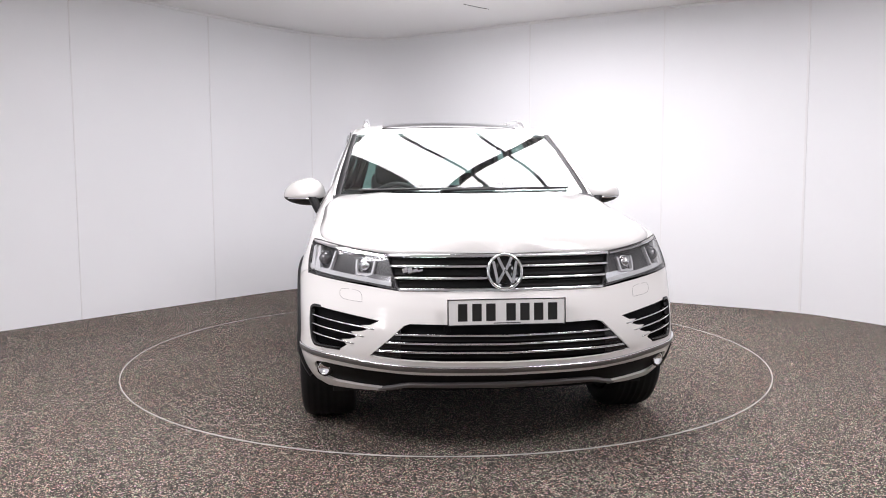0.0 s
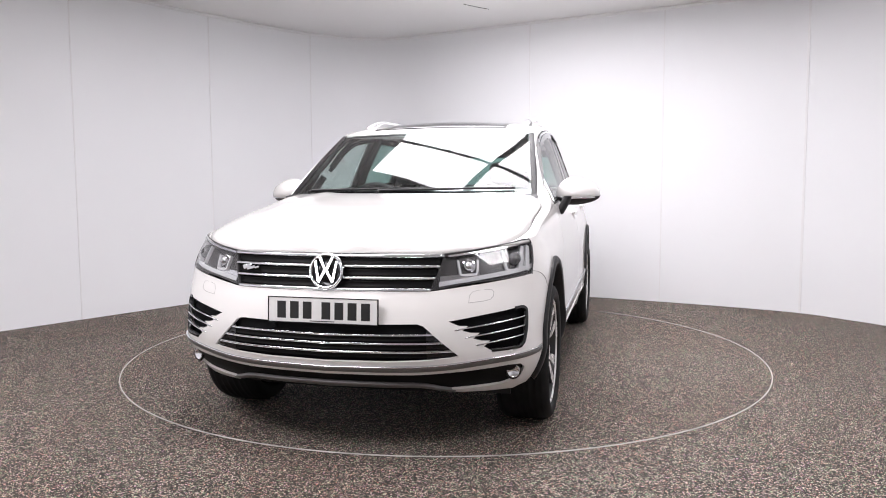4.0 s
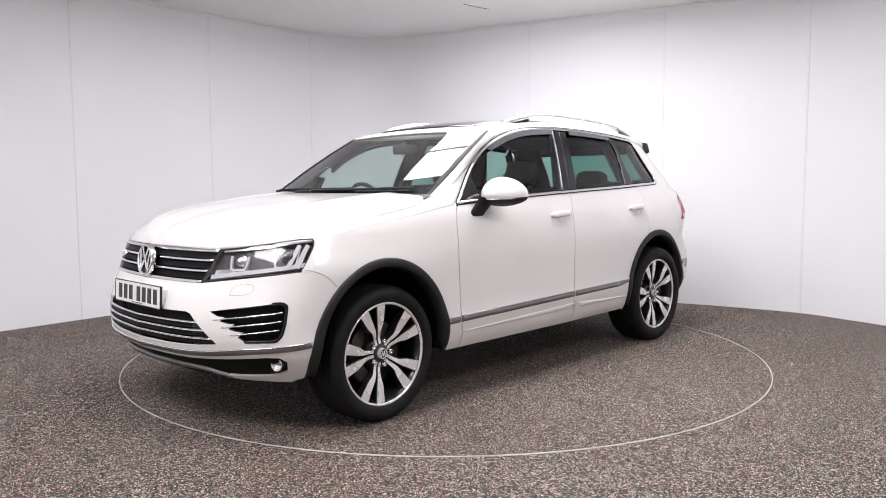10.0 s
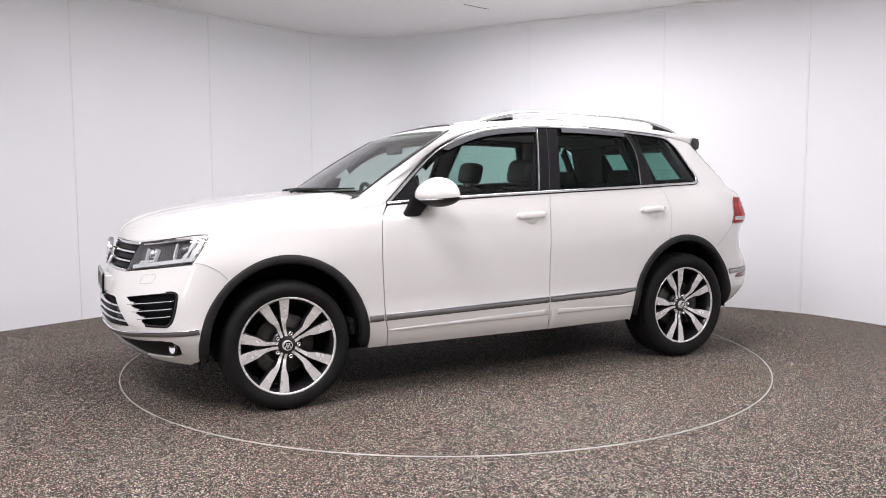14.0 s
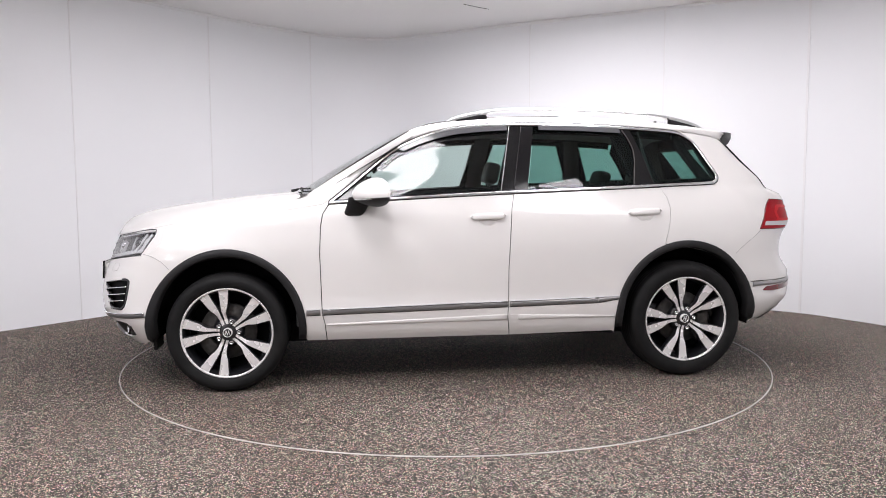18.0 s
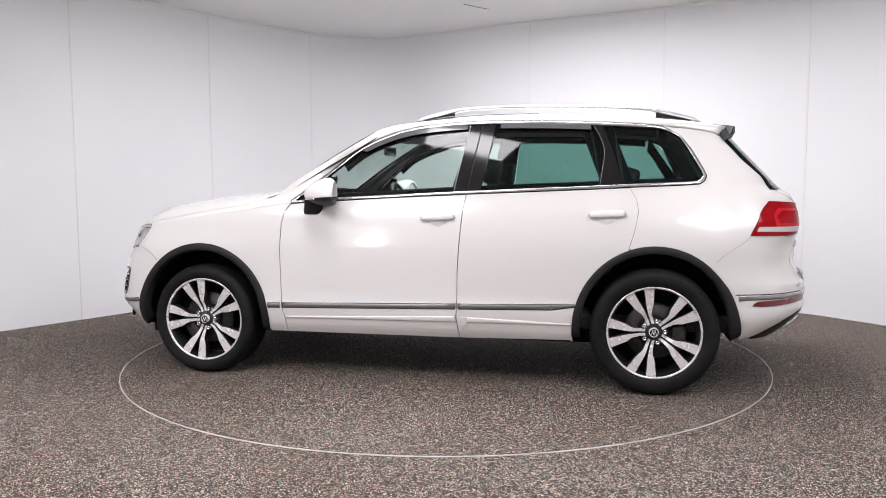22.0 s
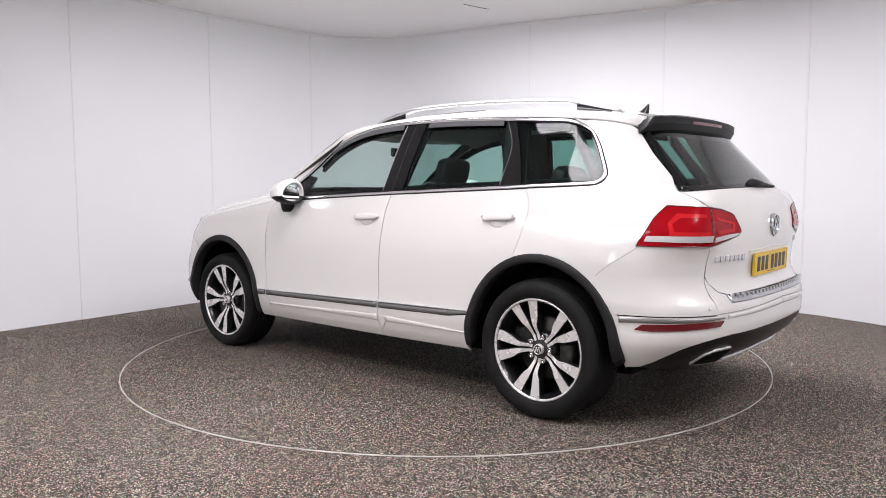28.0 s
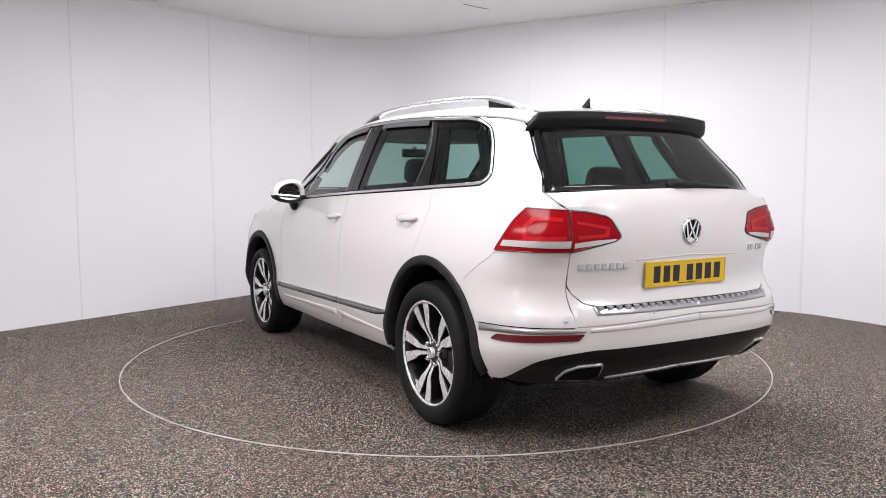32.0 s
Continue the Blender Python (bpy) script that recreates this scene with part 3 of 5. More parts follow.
LAMP_OUT = R((0.662, 1.133)) + S((-2.085, 1.143), (-2.035, 1.075), (-1.985, 0.97), (-1.975, 0.95)) + R((0.660, 0.951))
quarter = S(*GAP_C) + S(*ARR1) + S((-1.905, 0.612)) + R((0.80, 0.617), (0.662, 0.62)) + R((0.668, 0.70), (0.662, 0.85), (0.664, 0.945)) + list(reversed(S((-1.975, 0.945), (-1.990, 0.975), (-2.040, 1.08), (-2.088, 1.149)))) + \
    R((0.668, 1.139)) + list(reversed(SEAM))[1:-1] + R((0.584, 1.53)) + S((-1.80, 1.552), (-1.715, 1.571), (-1.60, 1.589), (-1.50, 1.601)) + S((-1.50, 1.586), (-1.575, 1.556), (-1.633, 1.50), (-1.700, 1.385), (-1.738, 1.305), (-1.722, 1.262), (-1.66, 1.243), (-1.31, 1.231))
fixed = []
for p in quarter:
    if not fixed or math.hypot(p[0] - fixed[-1][0], p[1] - fixed[-1][1]) > 1e-4:
        fixed.append(p)
quarter = fixed
panel("rear_quarter", quarter, "paint", car)

# ------------------------------------------------ side glass, pillars and their mouldings
DLO = S((0.829, 1.141), (0.822, 1.147), (0.78, 1.180), (0.71, 1.237), (0.623, 1.309), (0.449, 1.450), (0.33, 1.515), (0.202, 1.565), (0.09, 1.595), (-0.018, 1.612), (-0.198, 1.628), (-0.398, 1.634), (-0.752, 1.631), (-1.092, 1.617), (-1.319, 1.603),
        (-1.476, 1.588), (-1.562, 1.552), (-1.622, 1.495), (-1.690, 1.380), (-1.722, 1.320), (-1.728, 1.296), (-1.720, 1.275), (-1.699, 1.261), (-1.66, 1.253), (-1.35, 1.2405), (-1.09, 1.229), (-0.36, 1.201), (0.17, 1.178), (0.55, 1.158), (0.80, 1.143), (0.82, 1.1415))
top_dlo = lut((0.71, 1.237), (0.623, 1.309), (0.449, 1.450), (0.33, 1.515), (0.202, 1.565), (0.09, 1.595), (-0.018, 1.612), (-0.198, 1.628), (-0.398, 1.634), (-0.752, 1.631), (-1.092, 1.617), (-1.319, 1.603), (-1.476, 1.588))
tp = lambda a, b, n: [(x, float(top_dlo(x)) - 0.010) for x in np.linspace(a, b, n)]
bl = lambda a, b, n: [(x, float(belt(x)) + 0.004) for x in np.linspace(a, b, n)]
fglass = S((0.60, 1.165), (0.60, 1.315)) + S(*tp(0.56, -0.318, 18)) + S((-0.232, 1.200)) + S(*bl(-0.20, 0.55, 10))
for g in panel("front_window", fglass, "glass", car, "pale green tinted side window", off=-0.006, thick=0):
    g.visible_shadow = False
panel("mirror_corner", S((0.820, 1.146), (0.775, 1.176), (0.705, 1.233), (0.604, 1.318), (0.604, 1.165)), "gloss", car, "black plastic triangle in the window corner", off=-0.004)
bp1 = S(*tp(-0.322, -0.392, 3)) + S((-0.313, 1.203)) + S((-0.236, 1.200))
bp2 = S(*tp(-0.400, -0.478, 3)) + S((-0.405, 1.206)) + S((-0.321, 1.203))
panel("door_pillar", bp1, "gloss", car, "gloss black window pillar", off=-0.001)
panel("door_pillar", bp2, "gloss", car, "gloss black window pillar", off=-0.001)
rglass = S(*tp(-0.482, -1.080, 12)) + S((-1.145, 1.45), (-1.118, 1.232)) + S(*bl(-1.08, -0.41, 8))
for g in panel("rear_window", rglass, "glass_dark", car, "dark privacy side window", off=-0.006, thick=0):
    g.visible_shadow = False
cp = S(*tp(-1.084, -1.138, 3)) + S((-1.20, 1.45), (-1.262, 1.236), (-1.122, 1.232), (-1.149, 1.45))
panel("window_divider", cp, "gloss", car, "gloss black window divider", off=-0.002)
qglass = S(*tp(-1.142, -1.46, 8)) + S((-1.553, 1.543), (-1.612, 1.49), (-1.680, 1.378), (-1.716, 1.306), (-1.702, 1.275), (-1.655, 1.262), (-1.268, 1.242), (-1.206, 1.45))
for g in panel("quarter_window", qglass, "glass_dark", car, "dark privacy quarter window", off=-0.006, thick=0):
    g.visible_shadow = False
ring_path = resample(smooth_loop(DLO, 3), 0.02)
strip("window_moulding", ring_path, 0.017, "chrome", car, "bright chrome window surround", proud=0.007, closed=True)
for d, w in ((0.0105, 0.004), (-0.0105, 0.005)):
    q = np.array(ring_path)
    e = np.roll(q, -1, 0) - np.roll(q, 1, 0)
    e = e / np.linalg.norm(e, axis=1, keepdims=True)
    strip("window_seal", [(a[0] + b[1] * d, a[1] - b[0] * d) for a, b in zip(q, e)], w, "gap", car, "thin black window seal", proud=0.003, closed=True)
# bright edges of the door windows at the pillars
strip("window_edge", S(*[(-0.318 + 0.082 * k / 10, 1.618 - 0.415 * k / 10) for k in range(11)]), 0.004, "satin", car, "thin bright window edge", proud=0.003)
strip("window_edge", bend(S((-1.082, 1.606), (-1.128, 1.52), (-1.147, 1.44), (-1.135, 1.33), (-1.120, 1.234)), 5), 0.003, "satin_dark", car, "thin bright window edge", proud=0.002)
strip("pillar_gap", S(*[(-0.397 + 0.079 * k / 10, 1.622 - 0.415 * k / 10) for k in range(11)]), 0.003, "lamp_grey", car, "shut line in the black pillar", proud=0.001)
# dark inner trim behind the window edges
strip("window_trim", S(*[(x, float(belt(x)) + 0.018) for x in np.linspace(0.62, -1.66, 40)]), 0.060, "gap", car, "black inner window trim", proud=-0.045, deep=0.055)
strip("window_trim", S(*[(x, float(top_dlo(x)) - 0.018) for x in np.linspace(0.52, -1.46, 40)]), 0.036, "gap", car, "black inner window trim", proud=-0.045, deep=0.055)
for (xa, za), (xb, zb), w in (((-0.41, 1.62), (-0.29, 1.20), 0.155), ((-1.10, 1.61), (-1.24, 1.24), 0.175), ((-1.49, 1.57), (-1.69, 1.27), 0.12), ((0.60, 1.33), (0.62, 1.16), 0.05)):
    strip("window_trim", S(*[(xa + (xb - xa) * k / 10, za + (zb - za) * k / 10) for k in range(11)]), w, "gap", car, "black inner pillar trim", proud=-0.050, deep=0.060)
# smoked wind deflectors at the window tops
v1 = S(*tp(0.40, -0.300, 16)) + S(*[(x, float(top_dlo(x)) - 0.042) for x in np.linspace(-0.300, 0.36, 14)])
panel("wind_deflector", v1, "visor", car, "smoked acrylic wind deflector", off=0.010, thick=0.004)
v2 = S(*tp(-0.51, -1.060, 12)) + S(*[(x, float(top_dlo(x)) - 0.040) for x in np.linspace(-1.065, -0.51, 12)])
panel("wind_deflector", v2, "visor", car, "smoked acrylic wind deflector", off=0.010, thick=0.004)

# ------------------------------------------------ roof
def z_side(x):
    return float(np.interp(-x, [-0.95, -0.86, -0.78, -0.71, -0.623, -0.449, -0.33, -0.202, 0.018, 0.398, 0.752, 1.092, 1.319, 1.5, 1.6, 1.715, 1.80, 1.87],
                           [1.120, 1.128, 1.191, 1.248, 1.320, 1.463, 1.527, 1.577, 1.625, 1.646, 1.643, 1.629, 1.616, 1.600, 1.588, 1.570, 1.550, 1.526]))


EDGE = lut((0.965, 0.792), (0.80, 0.775), (0.6, 0.742), (0.327, 0.682), (0.1, 0.650), (-0.4, 0.630), (-1.0, 0.614), (-1.5, 0.590), (-1.75, 0.572), (-1.87, 0.550))
EDGEZ = lut((0.965, 1.194), (0.80, 1.302), (0.6, 1.424), (0.40, 1.545), (0.327, 1.591), (0.25, 1.618), (0.1, 1.647), (-0.4, 1.683), (-1.0, 1.677), (-1.5, 1.646), (-1.75, 1.617), (-1.87, 1.597))
xs = [0.965 - 0.965 * k / 24 for k in range(24)] + [-1.865 * k / 38 for k in range(39)]
for s in (1, -1):
    bm = bmesh.new()
    rows = list(WING_ROWS[s])
    for x in xs:
        ax = x if x < 0.6 else 0.6 + (x - 0.6) * 0.26 / 0.365
        zs = z_side(ax) + 0.004
        a = skin(u_of_x(ax, zs), zs)
        b = np.array([x, float(EDGE(x)), float(EDGEZ(x))])
        rows.append([Vector((q.x, q.y * s, q.z)) for q in pillar_row(np.array(a), b, 1 - 0.65 * float(step(0.55, 0.965, x)))])
    grid(bm, rows)
    bmesh.ops.recalc_face_normals(bm, faces=bm.faces)
    o = part("roof_side", bm, ["paint", "dash"], car)
    m = o.modifiers.new("thickness", "SOLIDIFY")
    m.thickness, m.offset, m.material_offset = 0.015, -1, 1


def roof_z(x, y):
    e = float(EDGE(x))
    crown = (0.030 * float(step(0.34, -0.1, x)) + 0.014) * (1 - 0.5 * float(step(-1.3, -1.8, x)))
    return float(EDGEZ(x)) + crown * (1 - abs(y / e) ** 2.2)


SCREEN_TOP = lambda y: 0.327 + 0.052 * (1 - (y / 0.64) ** 2)


def roof_patch(name, x0, x1, y0, y1, material, dz=0.0, label="", nx=30, ny=24):
    bm = bmesh.new()
    rows = []
    for i in range(nx + 1):
        row = []
        for j in range(ny + 1):
            f = y0 + (y1 - y0) * j / ny
            xa = SCREEN_TOP(f * 0.62) if x0 is None else x0
            x = xa + (x1 - xa) * i / nx
            y = f * float(EDGE(x))
            row.append(Vector((x, y, roof_z(x, y) + dz)))
        rows.append(row)
    grid(bm, rows)
    bmesh.ops.recalc_face_normals(bm, faces=bm.faces)
    if bm.faces[:][0].normal.z < 0:
        bmesh.ops.reverse_faces(bm, faces=bm.faces)
    o = part(name, bm, material, car, label)
    m = o.modifiers.new("thickness", "SOLIDIFY")
    m.thickness, m.offset = 0.012, -1
    return o


roof_patch("roof", None, -1.82, -1, 1, "paint")
roof_patch("sunroof", 0.22, -0.72, -0.72, 0.72, "glass_roof", 0.004, "dark tinted panoramic glass sunroof")

# ------------------------------------------------ windscreen
def screen(f, v, lift=0.0):
    """f: -1..1 across, v: 0..1 up."""
    x0, y0, z0, b0 = 0.955, 0.785, 1.190, 0.125
    x1, y1, z1, b1 = 0.322, 0.678, 1.592, 0.050
    g = 1 - f * f
    x = x0 + (x1 - x0) * v + (b0 + (b1 - b0) * v) * g + 0.010 * math.sin(math.pi * v)
    z = z0 + (z1 - z0) * v + 0.014 * g * v + 0.008 * math.sin(math.pi * v)
    return Vector((x + lift * 0.55, (y0 + (y1 - y0) * v) * f, z + lift * 0.83))


bm = bmesh.new()
grid(bm, [[screen(-1 + 2 * j / 28, i / 16) for j in range(29)] for i in range(17)])
o = part("windscreen", bm, "glass_screen", car, "clear raked windscreen mirroring the ceiling light")
o.visible_shadow = False
for fs, vs_ in (((-1, -0.945), (0, 1)), ((0.945, 1), (0, 1)), ((-0.95, 0.95), (0, 0.07)), ((-0.95, 0.95), (0.955, 1))):
    bm = bmesh.new()
    grid(bm, [[screen(fs[0] + (fs[1] - fs[0]) * j / 20, vs_[0] + (vs_[1] - vs_[0]) * i / 12, -0.003) for j in range(21)] for i in range(13)])
    part("screen_border", bm, "gloss", car, "black printed windscreen border")
# rubber seal, widened inward so black stands for glass that mirrors no ceiling light
for s in (1, -1):
    bm = bmesh.new()
    grid(bm, [[screen(f * s, j / 20, h) for j in range(21)] for f, h in ((0.960, 0.001), (0.966, 0.0035), (1.006, 0.004), (1.010, -0.004))])
    bmesh.ops.recalc_face_normals(bm, faces=bm.faces)
    part("screen_seal_dark_edge", bm, "trim", car, "black rubber windscreen seal, widened as glass edge without reflection")
# cowl and wipers
bm = bmesh.new()
grid(bm, [[Vector((p.x + dx, p.y * 1.02, p.z + dz)) for p in (screen(-1 + 2 * j / 24, 0.02) for j in range(25))] for dx, dz in ((-0.02, 0.0), (0.03, -0.012), (0.09, -0.03))])
part("scuttle", bm, "trim", car, "black plastic scuttle below the windscreen")
for f0, f1 in ((0.80, -0.22), (0.20, -0.84)):
    bm = bmesh.new()
    a, b = screen(-f0, 0.0, 0.03), screen(-f1, 0.06, 0.012)
    c = screen(-(f0 * 0.4 + f1 * 0.6), 0.035, 0.022)
    tube(bm, [a + Vector((0.04, 0, -0.01)), a, c], [0.012, 0.009, 0.006], 8)
    tube(bm, [screen(-(f1 + (f0 - f1) * k / 10 * 1.0), 0.065 - 0.02 * k / 10, 0.012) for k in range(11)], 0.006, 6)
    part("wiper", bm, "trim", car, "black windscreen wiper")


# ------------------------------------------------ front bumper and grilles
ARF0 = arch(AX_F, 0.472, 0.492, -8, 58)
HL_LOW = S((1.835, 0.912), (1.878, 0.858), (1.92, 0.838))
bumper = N((0, 0.463), (0.30, 0.466), (0.48, 0.474), (0.602, 0.487), (0.585, 0.505), (0.452, 0.628), (0.425, 0.637), (0.2, 0.634), (0, 0.633), (0, 0.772), (0.20, 0.772), (0.466, 0.774)) \
    + list(reversed(HL_LOW)) + S((1.812, 0.950)) + S(*reversed(ARF0)) + S((1.94, 0.300)) + N((0.80, 0.285), (0.66, 0.289), (0.53, 0.296), (0.53, 0.312), (0.62, 0.314), (0.76, 0.324), (0.835, 0.352), (0.862, 0.405), (0.850, 0.428), (0.80, 0.430), (0.62, 0.412), (0.40, 0.400), (0.2, 0.398), (0, 0.397))
INTAKE = N((0.556, 0.645), (0.70, 0.668), (0.825, 0.688), (0.853, 0.690), (0.868, 0.682), (0.874, 0.664), (0.876, 0.60), (0.870, 0.545), (0.860, 0.522), (0.842, 0.512), (0.735, 0.508), (0.705, 0.528), (0.728, 0.553), (0.695, 0.555), (0.660, 0.566), (0.685, 0.590),
           (0.650, 0.592), (0.615, 0.602), (0.637, 0.622), (0.600, 0.624))
washer = smooth_loop(N((0.634, 0.722), (0.724, 0.734), (0.726, 0.775), (0.644, 0.767)), 3)
across("front_bumper", bumper, "paint", car, holes=[INTAKE], d=0.035, edge=0.014)
strip("washer_cover", resample(washer, 0.01), 0.0022, "shade_line", car, "small headlamp washer cover", proud=0.0006, closed=True)
# side intakes
panel("side_intake", rounded(N((0.52, 0.66), (0.88, 0.71), (0.885, 0.50), (0.69, 0.49)), 0.01), "gap", car, "black side air intake", off=-0.035, thick=0)
for a, b in (((0.582, 0.606), (0.866, 0.648)), ((0.627, 0.571), (0.866, 0.607)), ((0.672, 0.536), (0.862, 0.566))):
    strip("intake_fin", along(N(a)[0], N(b)[0], 14), 0.006, "chrome", car, "thin chrome intake fin", proud=0.002, deep=0.022)
strip("intake_rim", resample(INTAKE, 0.012), 0.006, "gloss", car, "gloss black intake rim", proud=-0.001, deep=0.022, closed=True)
strip("intake_edge", bend(INTAKE[2:11], 4), 0.014, "gloss", car, "gloss black outer edge of the intake", proud=0.002, deep=0.022)
# lower grille
across("lower_grille", N((0, 0.45), (0.35, 0.455), (0.63, 0.475), (0.63, 0.50), (0.455, 0.65), (0, 0.65)), "gap", car, "black lower grille mesh", off=-0.03, thick=0)
for z, y1 in ((0.585, 0.500), (0.547, 0.542), (0.508, 0.582)):
    strip("grille_bar", along(N((0, z))[0], N((y1, z + 0.004))[0], 24), 0.007, "chrome", car, "thin chrome grille bar", proud=-0.002, deep=0.02, both=False, mid=True)
    strip("grille_slat", along(N((0, z - 0.017))[0], N((y1, z - 0.014))[0], 24), 0.020, "grille_black", car, "black grille slat", proud=-0.012, deep=0.02, both=False, mid=True)
panel("grille_cheek", N((0.468, 0.470), (0.602, 0.487), (0.585, 0.505), (0.468, 0.612)), "gloss", car, "gloss black grille end", off=-0.010)
# bumper mouldings
strip("bumper_moulding", bend(N((0, 0.424), (0.3, 0.427), (0.55, 0.436), (0.75, 0.458)) + S((2.0, 0.475), (1.925, 0.483)), 6), (0.022, 0.024), "satin_dark", car, "dark satin bumper moulding", proud=0.006, both=False, mid=True)
strip("moulding_edge", bend(N((0, 0.439), (0.3, 0.442), (0.55, 0.452), (0.75, 0.474)) + S((2.0, 0.490), (1.925, 0.498)), 6), 0.006, "chrome", car, "bright chrome moulding edge", proud=0.008, both=False, mid=True)
across("bumper_insert", N((0, 0.31), (0.45, 0.30), (0.60, 0.305), (0.80, 0.325), (0.875, 0.355), (0.878, 0.42), (0.855, 0.437), (0.62, 0.425), (0, 0.41)), "grille_black", car, "black plastic lower bumper insert", off=-0.012)
strip("skid_lip", bend(N((0, 0.340), (0.25, 0.340), (0.42, 0.338), (0.50, 0.318), (0.56, 0.302)), 5), (0.022, 0.012), "satin_dark", car, "grey silver skid lip", proud=0.004, deep=0.02, both=False, mid=True)
across("front_underside", N((0, 0.29), (0.5, 0.275), (0.80, 0.272), (0.84, 0.29), (0.55, 0.31), (0, 0.335)), "trim", car, "black front underside", off=-0.03)
for s in (1, -1):
    c = skin(u_nose(0.820, 0.388), 0.388)
    n = skin_normal(u_nose(0.820, 0.388), 0.388)
    m = look((c[0] - n[0] * 0.014, (c[1] - n[1] * 0.014) * s, c[2]), (c[0] - n[0] - 0.6, (c[1] - n[1]) * s, c[2] - 0.05))
    bm = bmesh.new()
    lathe(bm, [(0.0, 0.002), (0.016, 0.004), (0.026, 0.009), (0.030, 0.012), (0.031, 0.004)], 24, m @ pose(0, 0, 0, 90, 0, 0))
    fog = part("fog_lamp", bm, "lamp_silver", car, "round clear front fog lamp")
    bm = bmesh.new()
    lathe(bm, [(0.031, 0.002), (0.032, 0.013), (0.035, 0.012), (0.039, 0.002)], 24, m @ pose(0, 0, 0, 90, 0, 0))
    part("bezel", bm, "gloss", fog, "gloss black bezel")
# parking sensors
def dot(u, z, r, s, material, name, label):
    c, n = skin(u, z), skin_normal(u, z)
    m = look((c[0], c[1] * s, c[2]), (c[0] - n[0], (c[1] - n[1]) * s, c[2] - n[2]))
    bm = bmesh.new()
    lathe(bm, [(0.0, 0.001), (r * 0.78, 0.001), (r * 0.8, -0.001), (r * 0.86, -0.001), (r * 0.88, 0.0012), (r, 0.0)], 20, m @ pose(0, 0, 0, 90, 0, 0))
    return part(name, bm, material, car, label)


for s in (1, -1):
    dot(u_nose(0.815, 0.497), 0.497, 0.011, s, "paint", "parking_sensor", "small round parking sensor")

# upper grille
across("grille", N((0, 0.765), (0.47, 0.765), (0.55, 0.945), (0, 0.948)), "gap", car, "black radiator grille", off=-0.035, thick=0)
for z, y1, w, mt in ((0.781, 0.470, 0.014, "chrome"), (0.832, 0.487, 0.011, "chrome"), (0.883, 0.503, 0.011, "chrome"), (0.930, 0.515, 0.014, "chrome")):
    strip("grille_bar", along(N((0, z))[0], N((y1, z))[0], 26), w, mt, car, "chrome radiator grille bar", proud=0.004, deep=0.03, both=False, mid=True)
for z, y1 in ((0.807, 0.478), (0.858, 0.494), (0.907, 0.508)):
    strip("grille_slat", along(N((0, z))[0], N((y1, z))[0], 26), 0.026, "grille_black", car, "black grille slat", proud=-0.012, deep=0.02, both=False, mid=True)


def roundel(centre, normal_x, r, tilt, name, back):
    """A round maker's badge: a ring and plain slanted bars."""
    base = pose(centre[0], centre[1], centre[2], 0, tilt, 0) @ pose(0, 0, 0, 0, 0, 0 if normal_x > 0 else 180)
    turn = base @ pose(0, 0, 0, 0, 0, -90)
    bm = bmesh.new()
    lathe(bm, [(0.0, 0.004), (r * 0.84, 0.004), (r * 0.84, -0.01)], 40, turn)
    badge = part(name, bm, back, car, "round dark badge with a chrome ring")
    bm = bmesh.new()
    lathe(bm, [(r * 0.82, -0.012), (r * 0.82, 0.008), (r * 0.87, 0.014), (r * 0.95, 0.014), (r, 0.008), (r, -0.012)], 48, turn)
    part("badge_ring", bm, "chrome", badge)
    w = r * 0.16
    for (x0, z0), (x1, z1) in (((-0.62, 0.52), (-0.40, -0.60)), ((-0.40, -0.60), (0.0, 0.10)), ((0.0, 0.10), (0.40, -0.60)), ((0.40, -0.60), (0.62, 0.52)), ((-0.36, 0.74), (0.0, -0.02)), ((0.0, -0.02), (0.36, 0.74))):
        a, b = Vector((x0 * r, 0, z0 * r)), Vector((x1 * r, 0, z1 * r))
        d = b - a
        bm = bmesh.new()
        box(bm, (-0.003, -w / 2, -0.002), (d.length + 0.003, w / 2, 0.006), 0.0015, turn @ Matrix.Translation(a + Vector((0, 0.006, 0))) @ Matrix.Rotation(math.atan2(-d.z, d.x), 4, "Y") @ pose(0, 0, 0, -90, 0, 0))
        part("badge_bar", bm, "chrome", badge)
    return badge


roundel((2.292, 0, 0.862), 1, 0.083, -8, "front_badge", "gloss")
# small slanted trim badge on the grille
for k, (y, h) in enumerate(((-0.372, 0.010), (-0.394, 0.014), (-0.418, 0.026), (-0.440, 0.022))):
    u, z = u_nose(-y, 0.866), 0.866
    c = skin(u, z)
    bm = bmesh.new()
    box(bm, (-0.006, -0.012, -h / 2), (0.008, 0.012, h / 2), 0.002, pose(c[0] + 0.003, -c[1], z, 18, 0, -9))
    part("grille_badge", bm, "chrome", car, "small chrome slanted grille badge")


